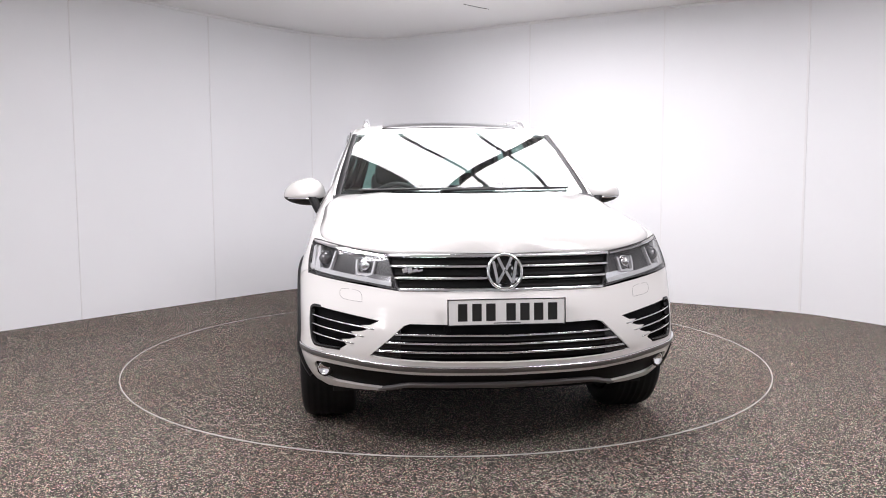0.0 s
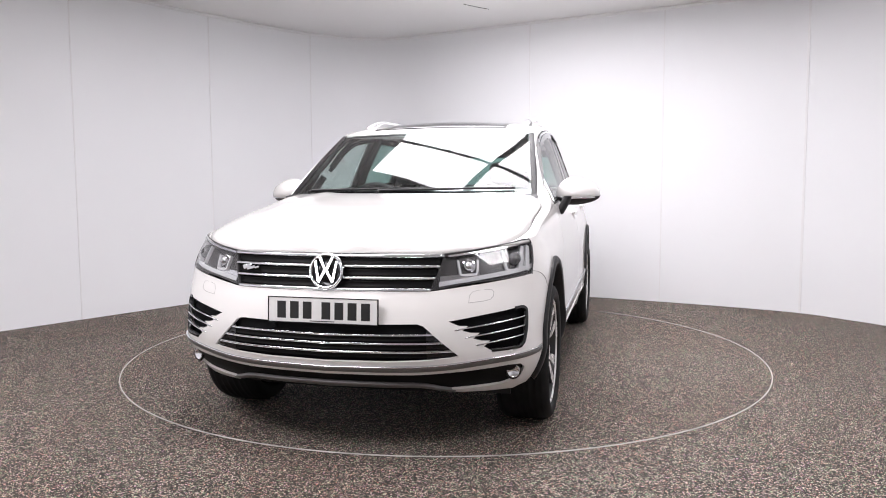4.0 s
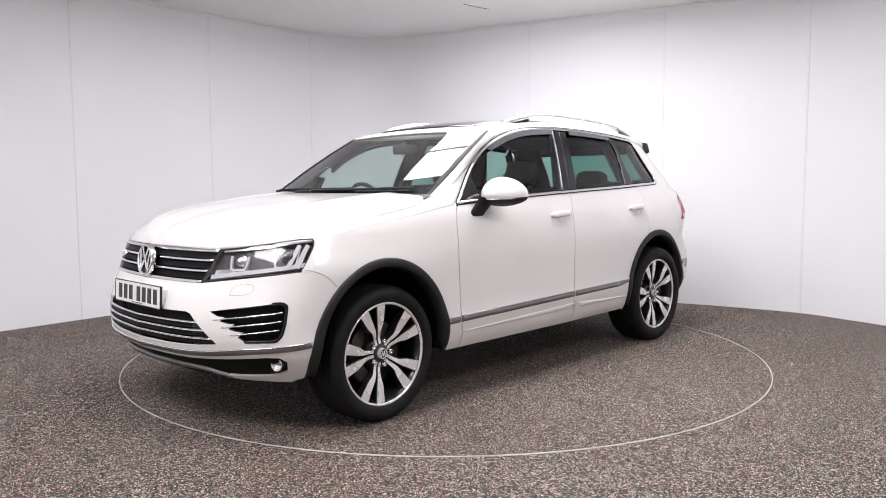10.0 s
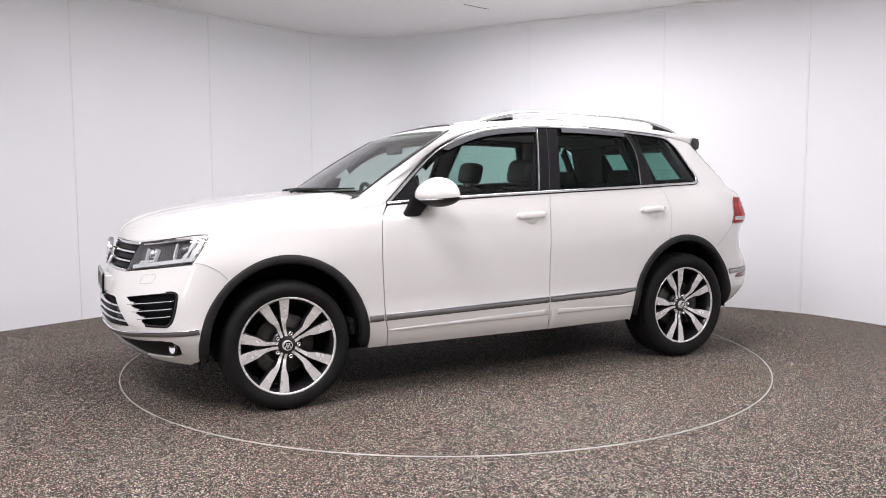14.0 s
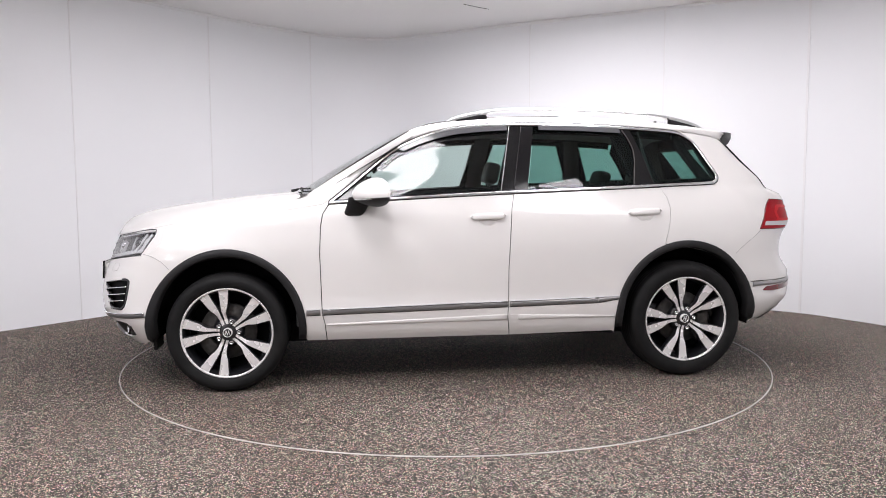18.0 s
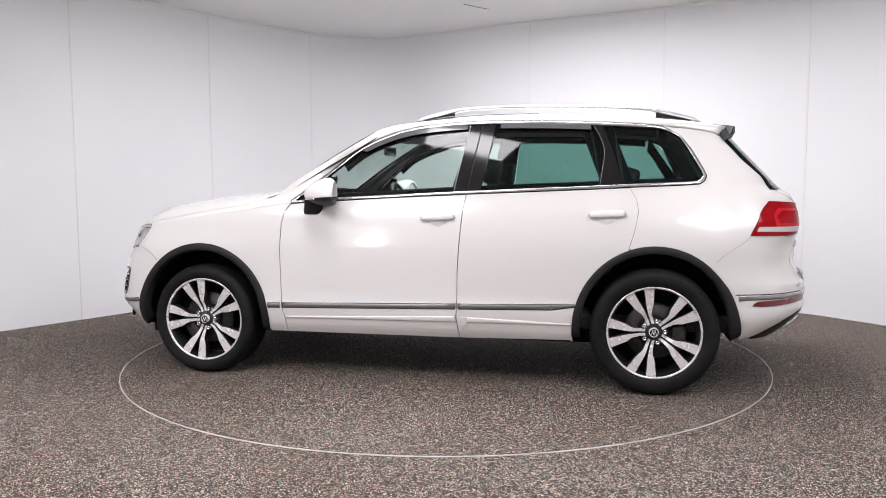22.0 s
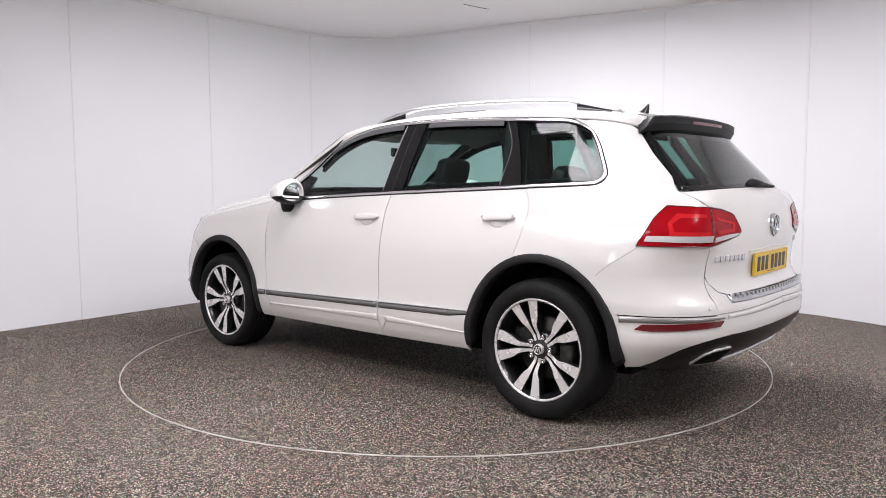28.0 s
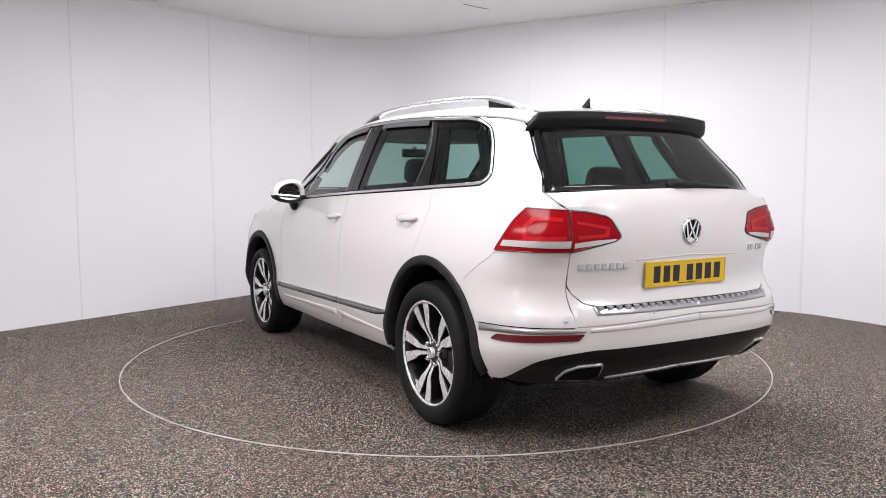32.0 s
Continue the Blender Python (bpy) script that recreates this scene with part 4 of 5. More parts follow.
def number_plate(name, centre, tilt, turn, material, label):
    """A plate whose writing is a row of plain bars."""
    m = pose(*centre, 0, 0, turn) @ pose(0, 0, 0, 0, tilt, 0)
    bm = bmesh.new()
    box(bm, (-0.004, -0.26, -0.0555), (0.004, 0.26, 0.0555), 0.003, m)
    plate = part(name, bm, material, car, label)
    for k, y in enumerate((-0.205, -0.142, -0.080, -0.018, 0.072, 0.134, 0.197)):
        bm = bmesh.new()
        box(bm, (0.003, -y - 0.021, -0.0385), (0.0052, -y + 0.021, 0.0385), 0.001, m)
        part("mark", bm, "ink", plate)
    for (y0, z0, y1, z1) in ((-0.26, 0.0545, 0.26, 0.0585), (-0.26, -0.0585, 0.26, -0.0545), (-0.264, -0.0585, -0.2595, 0.0585), (0.2595, -0.0585, 0.264, 0.0585)):
        bm = bmesh.new()
        box(bm, (-0.006, y0, z0), (0.006, y1, z1), 0.001, m)
        part("plate_rim", bm, "gloss" if turn == 0 else material, plate)
    bm = bmesh.new()
    box(bm, (0.003, -0.06, -0.050), (0.0046, 0.06, -0.046), 0, m)
    part("small_print", bm, "lamp_grey", plate)
    return plate


number_plate("number_plate", (2.347, 0, 0.690), -3, 0, "plate_white", "white number plate with dark marks")
bm = bmesh.new()
box(bm, (2.29, -0.25, 0.645), (2.342, 0.25, 0.735), 0.01)
part("plate_holder", bm, "paint", car)
bm = bmesh.new()
box(bm, (2.285, -0.035 - 0.24, 0.600), (2.318, 0.0 - 0.245, 0.622), 0.003)
part("front_camera", bm, "gap", car, "small black radar window")

# ------------------------------------------------ headlamps
HL = N((0.468, 0.780), (0.520, 0.936), (0.60, 0.946)) + S((2.0, 0.970), (1.90, 0.989), (1.842, 0.988), (1.838, 0.93)) + list(HL_LOW[1:]) + N((0.62, 0.806))
lamp_in = panel("headlamp", HL, "lamp_grey", car, "large projector headlamp behind clear glass", off=-0.030, thick=0)


def at(u, z, off, s):
    c, n = skin(u, z), skin_normal(u, z)
    return Vector((c[0] + n[0] * off, (c[1] + n[1] * off) * s, c[2] + n[2] * off))


def ribbon(name, path, w, off, material, parent, s, h=0.01, label=""):
    """A bar inside the lamp along (u, z) points, set back by off."""
    bm = bmesh.new()
    rows = []
    p = np.array(path)
    d = np.gradient(p, axis=0)
    d = d / (np.linalg.norm(d, axis=1, keepdims=True) + 1e-9)
    for (a, o) in ((-0.5, -h), (-0.5, 0), (0.5, 0), (0.5, -h)):
        rows.append([at(q[0] - e[1] * w * a, q[1] + e[0] * w * a, off + o, s) for q, e in zip(p, d)])
    vs = grid(bm, rows, smooth=False)
    bmesh.ops.recalc_face_normals(bm, faces=bm.faces)
    return part(name, bm, material, parent, label)


def bowl(name, u, z, off, r, prof, material, parent, s, label=""):
    c, n = skin(u, z), skin_normal(u, z)
    n = n * 0.45 + np.array([1, 0.05, 0]) * 0.55
    p = at(u, z, off, s)
    m = look(p, p - Vector((n[0], n[1] * s, n[2])))
    bm = bmesh.new()
    lathe(bm, [(a * r, b * r) for a, b in prof], 28, m @ pose(0, 0, 0, 90, 0, 0))
    return part(name, bm, material, parent, label)


for s, lamp in zip((1, -1), lamp_in):
    uo, ui = u_of_x(1.985, 0.905), u_nose(0.625, 0.882)
    for u, z, w, h, name in ((uo, 0.905, 0.110, 0.092, "outer"), (ui, 0.880, 0.082, 0.070, "inner")):
        # U-shaped bright light guide
        path = bend([(u - w * 0.55, z + h * 0.45), (u - w * 0.52, z - h * 0.25), (u - w * 0.40, z - h * 0.48), (u + w * 0.30, z - h * 0.48), (u + w * 0.48, z - h * 0.3), (u + w * 0.62, z + h * 0.45)], 4)
        ribbon("light_guide", path, 0.009, -0.014, "guide", lamp, s, 0.025, "bright U-shaped light guide")
        bowl("projector", u + 0.004, z + 0.008, -0.024, h * 0.43, [(0, 0.75), (0.35, 0.68), (0.65, 0.45), (0.85, 0.1), (0.86, -0.2), (1.05, -0.1), (1.1, -0.5)], "lens_dark" if name == "outer" else "lamp_silver", lamp, s, "round projector lens")
    # silver turn strip along the lower edge, reflector at the inner corner
    low = along((N((0.505, 0.806)))[0], S((1.905, 0.872))[0], 20)
    ribbon("turn_strip", low, 0.020, -0.010, "guide", lamp, s, 0.02, "pale indicator strip")
    ribbon("turn_reflector", along(N((0.512, 0.826))[0], N((0.68, 0.842))[0], 8), 0.034, -0.026, "lamp_silver", lamp, s, 0.01, "silver reflector")
    for x0, w in ((0.0, 0.026), (0.034, 0.022)):
        ribbon("outer_reflector", along(S((1.958 + x0, 0.855))[0], S((1.882 + x0, 0.962))[0], 8), w, -0.007, "guide", lamp, s, 0.02, "pale side reflector")
    ribbon("brow", bend(N((0.535, 0.930), (0.60, 0.937)) + S((2.0, 0.960), (1.915, 0.976), (1.885, 0.979)), 5), 0.009, -0.008, "lamp_silver", lamp, s, 0.012, "pale silver lamp brow")
for o in panel("lamp_glass", HL, "lens", car, "clear headlamp glass", off=0.0, thick=0):
    o.visible_shadow = False
strip("lamp_seal", resample(HL, 0.02), 0.0035, "lamp_grey", car, "dark grey headlamp rim", proud=0.0008, deep=0.034, closed=True)

# painted edge of the wing behind the lamp and its seam to the arch
panel("wing_edge", S((1.800, 0.997), (1.862, 0.993), (1.854, 0.975), (1.862, 0.952), (1.902, 0.895), (1.934, 0.852), (1.946, 0.830), (1.900, 0.836), (1.825, 0.905)), "paint", car, off=0.0012, thick=0.004, d=0.03)
strip("lamp_seal", bend(S((1.858, 0.992), (1.854, 0.975), (1.862, 0.952), (1.902, 0.895), (1.934, 0.852), (1.946, 0.832)), 5), 0.004, "lamp_grey", car, "dark grey headlamp rim", proud=0.002, deep=0.004)
strip("bumper_seam", bend(S((1.938, 0.846), (1.88, 0.832), (1.82, 0.800), (1.776, 0.755)), 5), 0.0025, "shade_line", car, proud=0.0018)

# ------------------------------------------------ wheel arches and sills
for cx, rx, rz, a1 in ((AX_F, 0.450, 0.470, 187), (AX_R, 0.456, 0.486, 182)):
    a0 = -6 if cx > 0 else -4
    strip("arch_moulding", [S(p)[0] for p in arch(cx, rx, rz, a0, a1, 44)], 0.047, "trim", car, "matt black plastic wheel arch moulding", proud=0.014, deep=0.05)
    for s in (1, -1):
        bm = bmesh.new()
        rows = []
        for k in range(25):
            a = radians(-8 + 194 * k / 24)
            rows.append([Vector((cx + 0.435 * math.cos(a), y * s, 0.377 + 0.455 * math.sin(a))) for y in (0.905, 0.78, 0.55)])
        grid(bm, rows)
        lo = [bm.verts.new((cx + 0.44 * math.cos(radians(-8 + 194 * k / 24)), 0.55 * s, 0.377 + 0.46 * math.sin(radians(-8 + 194 * k / 24)))) for k in range(25)]
        bm.faces.new(lo)
        part("wheel_well", bm, "gap", car, "black wheel arch liner")


def mid_line(x):
    return 0.478 + (0.878 - x) * 0.0215


MOULD = "grey satin side moulding with a bright edge"
for x0, x1, w0, w1 in ((0.978, 0.894, 0.030, 0.030), (0.878, -0.262, 0.030, 0.031), (-0.277, -0.850, 0.031, 0.032), (-0.850, -0.995, 0.032, 0.013)):
    xs = np.linspace(x0, x1, 22)
    top = lambda x: mid_line(x) + 0.016
    ws = np.linspace(w0, w1, 22)
    strip("side_moulding", [S((x, top(x) - w / 2))[0] for x, w in zip(xs, ws)], (w0, w1), "satin_side", car, MOULD, proud=0.008)
    strip("moulding_edge", [S((x, top(x) + 0.002))[0] for x in xs], 0.005, "satin", car, "bright satin moulding edge", proud=0.010)
    strip("moulding_groove", [S((x, top(x) - w - 0.002))[0] for x, w in zip(xs, ws)], 0.004, "gap", car, "dark groove under the moulding", proud=0.002)
# tapered facets along the sill
for x0, x1, w0, w1 in ((0.855, -0.262, 0.010, 0.038), (-0.330, -0.965, 0.034, 0.008)):
    strip("sill_crease", [S((x, 0.396 + (0.83 - x) * 0.006 + w / 2))[0] for x, w in zip(np.linspace(x0, x1, 22), np.linspace(w0, w1, 22))], (w0, w1), "paint", car, proud=0.006, deep=0.002)
panel("sill_facet", S((-0.284, 0.437), (-0.336, 0.437), (-0.336, 0.402), (-0.284, 0.345)), "paint", car, off=0.0055, thick=0.005, d=0.03)
bm = bmesh.new()
box(bm, (-1.84, -0.62, 0.235), (1.80, 0.62, 0.36), 0.03)
part("underbody", bm, "gap", car, "dark underbody")
for s in (1, -1):
    bm = bmesh.new()
    box(bm, (-0.96, 0.70 * s - 0.17, 0.30), (0.97, 0.70 * s + 0.17, 0.35), 0.02)
    deflector = bmesh.new()
    box(deflector, (1.895, 0.69 * s - 0.09, 0.240), (1.915, 0.69 * s + 0.09, 0.32), 0.006)
    part("air_deflector", deflector, "trim", car, "small black flap before the front wheel")
    part("sill_underside", bm, "gap", car)

# ------------------------------------------------ door handles and mirrors
for x, z, parent in ((-0.145, 1.047, fd), (-1.168, 1.066, rd)):
    for s, door in zip((1, -1), parent):
        u = u_of_x(x, z)
        bm = bmesh.new()
        rows = []
        for k in range(17):
            f = -1 + 2 * k / 16
            w = 0.0195 * (1 - abs(f) ** 6) ** 0.5 + 0.0005
            uu = u + 0.112 * f
            arc = 0.022 - 0.010 * f * f
            rows.append([at(uu, z + 0.004 * f + w * math.cos(a), max(-0.004, arc + 0.008 * math.sin(a) - (0.02 if abs(f) > 0.96 else 0)), s) for a in (2 * math.pi * j / 10 for j in range(10))])
        vs = grid(bm, rows, closed_u=True)
        bm.faces.new(vs[0])
        bm.faces.new(vs[-1])
        bmesh.ops.recalc_face_normals(bm, faces=bm.faces)
        handle = part("door_handle", bm, "paint", door, "white pull handle")
        for f in (-0.80, 0.82):
            bm = bmesh.new()
            rows = [[at(u + 0.112 * f + 0.016 * math.cos(a), z + 0.004 * f + 0.011 * math.sin(a), o, s) for a in (2 * math.pi * j / 10 for j in range(10))] for o in (-0.006, 0.022)]
            grid(bm, rows, closed_u=True)
            part("handle_foot", bm, "paint", handle)
        bm = bmesh.new()
        rows = [[at(u + 0.052 * r * math.cos(a), z - 0.018 + 0.034 * r * math.sin(a), 0.010 * (1 - r * r) + 0.0006, s) for a in (2 * math.pi * j / 24 for j in range(24))] for r in (0.05, 0.5, 0.85, 1.0)]
        grid(bm, rows, closed_u=True)
        bmesh.ops.recalc_face_normals(bm, faces=bm.faces)
        part("handle_cup", bm, "paint", handle)
    # grey ring: the recess's soft edge shade, drawn in colour on the flush door
    uc, n = u_of_x(x, z), 36
    strip("recess_shade_ring", [(uc + 0.056 * math.cos(2 * math.pi * k / n), z - 0.018 + 0.036 * math.sin(2 * math.pi * k / n)) for k in range(n)], 0.002, "recess_line", car, "grey ring painted as shade round the handle recess", proud=0.0004, closed=True)


def mirror(s):
    cx, cy, cz = 0.578, 0.998, 1.180
    prof = [(0.120, 0.03), (0.118, 0.14), (0.110, 0.29), (0.095, 0.46), (0.073, 0.62), (0.045, 0.77), (0.014, 0.89), (-0.014, 0.955), (-0.036, 0.98), (-0.055, 0.955), (-0.070, 0.89), (-0.080, 0.79), (-0.083, 0.715), (-0.080, 0.69), (-0.064, 0.675)]

    def ring(dx, k, n=48):
        out = []
        for i in range(n):
            a = 2 * math.pi * i / n
            y = math.copysign(abs(math.cos(a)) ** 0.94, math.cos(a)) * 0.140 * k
            z = math.copysign(abs(math.sin(a)) ** 0.94, math.sin(a)) * 0.088 * k
            z *= (1.30 if z > 0 else 0.72) * (1 - 0.20 * y / 0.140)
            out.append(Vector((cx + dx - 0.20 * (y + 0.02), (cy + y) * s, cz + z + 0.010 * (1 - k))))
        return out
    for name, material in (("mirror_cap", "paint"), ("mirror_base", "trim")):
        bm = bmesh.new()
        vs = grid(bm, [ring(dx, k) for dx, k in prof], closed_u=True)
        bm.faces.new(vs[0])
        geom = bm.verts[:] + bm.edges[:] + bm.faces[:]
        bmesh.ops.bisect_plane(bm, geom=geom, plane_co=(cx, 0, 1.172), plane_no=(0.06, 0, 1), clear_inner=name == "mirror_cap", clear_outer=name != "mirror_cap")
        bmesh.ops.recalc_face_normals(bm, faces=bm.faces)
        if name == "mirror_cap":
            housing = part("wing_mirror", bm, material, car, "white-capped wing mirror on a black foot")
        else:
            part(name, bm, material, housing, "gloss black mirror base")
    bm = bmesh.new()
    bm.faces.new([bm.verts.new(q) for q in ring(-0.065, 0.675)])
    part("mirror_glass", bm, "mirror", housing, "mirror glass")
    # bright line and repeater between cap and base
    line = []
    for k in range(15):
        a = radians(-75 + 150 * k / 14)
        line.append((cx + 0.108 * math.cos(a) - 0.20 * (0.108 * math.sin(a) + 0.02), (cy + 0.110 * math.sin(a)) * s, 1.168 - 0.06 * 0.1 * math.cos(a)))
    bm = bmesh.new()
    tube(bm, line, 0.0045, 6)
    part("mirror_line", bm, "chrome", housing)
    bm = bmesh.new()
    rows = [[Vector((x + dx * math.cos(a), (y * s) + 0.030 * math.sin(a), z)) for a in (2 * math.pi * k / 12 for k in range(12))] for x, y, z, dx in ((0.640, 0.945, 1.175, 0.075), (0.662, 0.918, 1.12, 0.066), (0.682, 0.895, 1.078, 0.062), (0.684, 0.885, 1.062, 0.060))]
    vs = grid(bm, rows, closed_u=True)
    bm.faces.new(vs[-1])
    bmesh.ops.recalc_face_normals(bm, faces=bm.faces)
    part("mirror_foot", bm, "trim", housing, "black mirror foot")


mirror(1)
mirror(-1)

# ------------------------------------------------ wheels
def wheel(x, y, s, phase, rad):
    """A wheel with its tyre; its axle runs along y, its face towards +y."""
    bm = bmesh.new()
    lathe(bm, [(0.264, 0.112), (0.252, 0.095), (0.246, 0.07), (0.244, 0.0), (0.240, -0.10), (0.262, -0.118)], 64)
    rim = part("wheel", bm, "alloy_dark", car, "black and machined alloy wheel")
    rim.matrix_basis = pose(x, y * s, rad, 0, 0, 0 if s > 0 else 180)
    bm = bmesh.new()
    lathe(bm, [(0.262, 0.112), (0.266, 0.119), (0.274, 0.120), (0.276, 0.112)], 72)
    part("rim_lip", bm, "alloy", rim, "polished rim lip")
    bm = bmesh.new()
    prof = [(0.268, 0.105), (0.278, 0.122), (0.290, 0.131), (0.318, 0.137), (rad - 0.032, 0.133), (rad - 0.016, 0.122), (rad - 0.008, 0.106), (rad - 0.005, 0.098)]
    tread = [(rad - (0.0 if k % 3 else 0.007), 0.092 - 0.0115 * k) for k in range(17)]
    lathe(bm, prof + tread + [(r, -h) for r, h in reversed(prof)], 72)
    bmesh.ops.recalc_face_normals(bm, faces=bm.faces)
    part("tyre", bm, "tyre", rim, "black low-profile tyre")
    # ten blades in five pairs
    for k in range(5):
        for side in (1, -1):
            axis = radians(phase + 72 * k)
            radial = [(0.034, 0.0115, 0.0085), (0.080, 0.0140, 0.0102), (0.112, 0.0170, 0.0122), (0.134, 0.0215, 0.0165), (0.152, 0.0295, 0.0225), (0.170, 0.0355, 0.0260), (0.200, 0.0445, 0.0285), (0.232, 0.0540, 0.0320), (0.264, 0.0625, 0.0360)]
            rows_f = []
            for r, off, hw in radial:
                lift = 0.096 - 0.022 * math.exp(-((r - 0.06) / 0.05) ** 2) + 0.014 * (r / 0.262) ** 2
                pr = []
                for q, dl in ((-1, -0.045), (-1, -0.004), (-0.86, 0.0), (0.86, 0.0), (1, -0.004), (1, -0.045)):
                    t = (off + hw * q) * side
                    pr.append(Vector((-(r * math.cos(axis) - t * math.sin(axis)), lift + dl, r * math.sin(axis) + t * math.cos(axis))))
                rows_f.append(pr)
            bm = bmesh.new()
            vs = grid(bm, rows_f, smooth=False)
            bmesh.ops.recalc_face_normals(bm, faces=bm.faces)
            face = {v for row in vs for v in row[2:4]}
            for f in bm.faces:
                f.material_index = 0 if all(v in face for v in f.verts) else 1
            part("spoke", bm, ["alloy", "alloy_dark"], rim)
    bm = bmesh.new()
    lathe(bm, [(0.0, 0.085), (0.03, 0.085), (0.075, 0.072), (0.095, 0.05), (0.095, 0.02)], 40)
    part("hub", bm, "alloy_dark", rim)
    bm = bmesh.new()
    lathe(bm, [(0.0, 0.104), (0.021, 0.103), (0.027, 0.098), (0.029, 0.085)], 32)
    cap = part("hub_cap", bm, "gloss", rim, "dark hub cap with a silver ring and bars")
    bm = bmesh.new()
    lathe(bm, [(0.0225, 0.100), (0.023, 0.1055), (0.0265, 0.1055), (0.0285, 0.098), (0.0295, 0.080)], 36)
    part("cap_ring", bm, "alloy", cap)
    for x0, tilt in ((-0.010, 22), (-0.0035, -28), (0.0035, 28), (0.010, -22)):
        bm = bmesh.new()
        box(bm, (-0.0022, 0.1015, -0.016), (0.0022, 0.1055, 0.016), 0.0008, pose(x0, 0, 0, 0, tilt, 0))
        part("cap_mark", bm, "alloy", cap)
    for k in range(5):
        a = radians(phase + 36 + 72 * k)
        bm = bmesh.new()
        lathe(bm, [(0.0, 0.088), (0.006, 0.088), (0.0075, 0.094), (0.0115, 0.093), (0.0135, 0.088), (0.0135, 0.06)], 12, pose(-0.066 * math.cos(a), 0, 0.066 * math.sin(a)))
        part("wheel_bolt", bm, "chrome", rim, "bright wheel bolt")
    bm = bmesh.new()
    lathe(bm, [(0.06, 0.040), (0.09, 0.030), (0.168, 0.030), (0.170, 0.024), (0.170, 0.004), (0.06, 0.0)], 48)
    part("brake_disc", bm, "disc", rim, "steel brake disc")
    bm = bmesh.new()
    rows = []
    for k in range(11):
        a = radians(-35 + 70 * k / 10) + radians(200)
        rows.append([Vector((r * math.cos(a) * (-1 if x > 0 else 1), h, r * math.sin(a))) for r, h in ((0.105, 0.045), (0.115, 0.058), (0.175, 0.058), (0.190, 0.045), (0.190, -0.02), (0.105, -0.02))])
    vs = grid(bm, rows, closed_u=True)
    bm.faces.new(vs[0])
    bm.faces.new(vs[-1])
    bmesh.ops.recalc_face_normals(bm, faces=bm.faces)
    part("brake_caliper", bm, "disc", rim, "grey brake caliper")
    bm = bmesh.new()
    lathe(bm, [(0.0, -0.03), (0.243, -0.03)], 32)
    part("wheel_back", bm, "gap", rim)


for x, y, phase, rad in ((AX_F, 0.812, 107, 0.362), (AX_R, 0.818, 110, 0.375)):
    wheel(x, y, 1, phase, rad)
    wheel(x, y, -1, phase, rad)


# ------------------------------------------------ tailgate, lamps and rear bumper
UL = ULEN
LAMP_IN = R((0.655, 1.130), (0.56, 1.119), (0.478, 1.100), (0.462, 1.088), (0.424, 1.022), (0.424, 1.010), (0.440, 1.000), (0.52, 0.981), (0.655, 0.953))
gate = [(UL, 0.712)] + R((0.30, 0.711), (0.545, 0.708), (0.602, 0.7235), (0.641, 0.763), (0.658, 0.80), (0.6585, 0.85), (0.660, 0.945)) + R((0.52, 0.972), (0.436, 0.992), (0.414, 1.006), (0.414, 1.024), (0.455, 1.095), (0.474, 1.108), (0.56, 1.127), (0.660, 1.138)) \
    + R((0.684, 1.16), (0.692, 1.208), (0.40, 1.222)) + [(UL, 1.228)]
across("tailgate", gate, "paint", car, d=0.035)
for o in [across("rear_screen", [(UL, 1.232)] + R((0.40, 1.226), (0.692, 1.213), (0.663, 1.29), (0.625, 1.40), (0.579, 1.525), (0.3, 1.545)) + [(UL, 1.55)], "glass_rear", car, "dark privacy rear window", off=-0.004, thick=0)]:
    o.visible_shadow = False
strip("screen_border", bend(R((0.672, 1.222), (0.642, 1.31), (0.608, 1.40), (0.564, 1.52)), 5), 0.044, "gap", car, "black rear window border", proud=-0.001, deep=0.006)
strip("screen_border", along((UL, 1.243), R((0.668, 1.227))[0], 16), 0.020, "gloss", car, "black rear window border", proud=-0.001, deep=0.006, both=False, mid=False)
# gap behind the tailgate edges
panel("gate_gap", R((0.63, 0.70), (0.70, 0.70), (0.73, 1.25), (0.64, 1.25)), "shade_line", car, off=-0.012, thick=0)
panel("gate_gap", R((0.62, 1.22), (0.735, 1.22), (0.625, 1.53), (0.54, 1.53)), "gap", car, off=-0.012, thick=0)

for name, loop in (("tail_lamp", LAMP_OUT), ("gate_lamp", LAMP_IN)):
    pair = panel(name, rounded(loop, 0.012, 3), "red", car, "large red rear lamp with a clear strip", off=0.004, thick=0.02, d=0.03)
    for s, lamp in zip((1, -1), pair):
        if name == "tail_lamp":
            clear = R((0.668, 0.970)) + S((-2.01, 0.972), (-2.022, 0.998)) + R((0.668, 1.000))
            guide = R((0.690, 1.000)) + S((-2.12, 1.000), (-2.105, 1.06), (-2.135, 1.105)) + R((0.692, 1.10), (0.692, 1.083)) + S((-2.155, 1.085), (-2.125, 1.055), (-2.14, 1.018)) + R((0.690, 1.018))
        else:
            clear = R((0.650, 0.968), (0.650, 0.990), (0.53, 1.000), (0.440, 1.003), (0.455, 0.992), (0.53, 0.980))
            guide = R((0.635, 1.005), (0.48, 1.013), (0.47, 1.055), (0.635, 1.085), (0.635, 1.073), (0.492, 1.046), (0.500, 1.026), (0.635, 1.020))
        for nm, lp, mt, lb in (("clear_strip", clear, "clear_lens", "clear reversing strip"), ("light_guide", guide, "red_light", "bright red light guide")):
            g = sheet(lp, off=0.0065, thick=0.003, d=0.03)
            g = g if s > 0 else flip(*g)
            shell(nm, g, mt, lamp, lb)
    strip("lamp_seal", resample(loop, 0.02), 0.006, "red_dark", car, "dark red lamp edge", proud=0.0055, deep=0.02, closed=True)

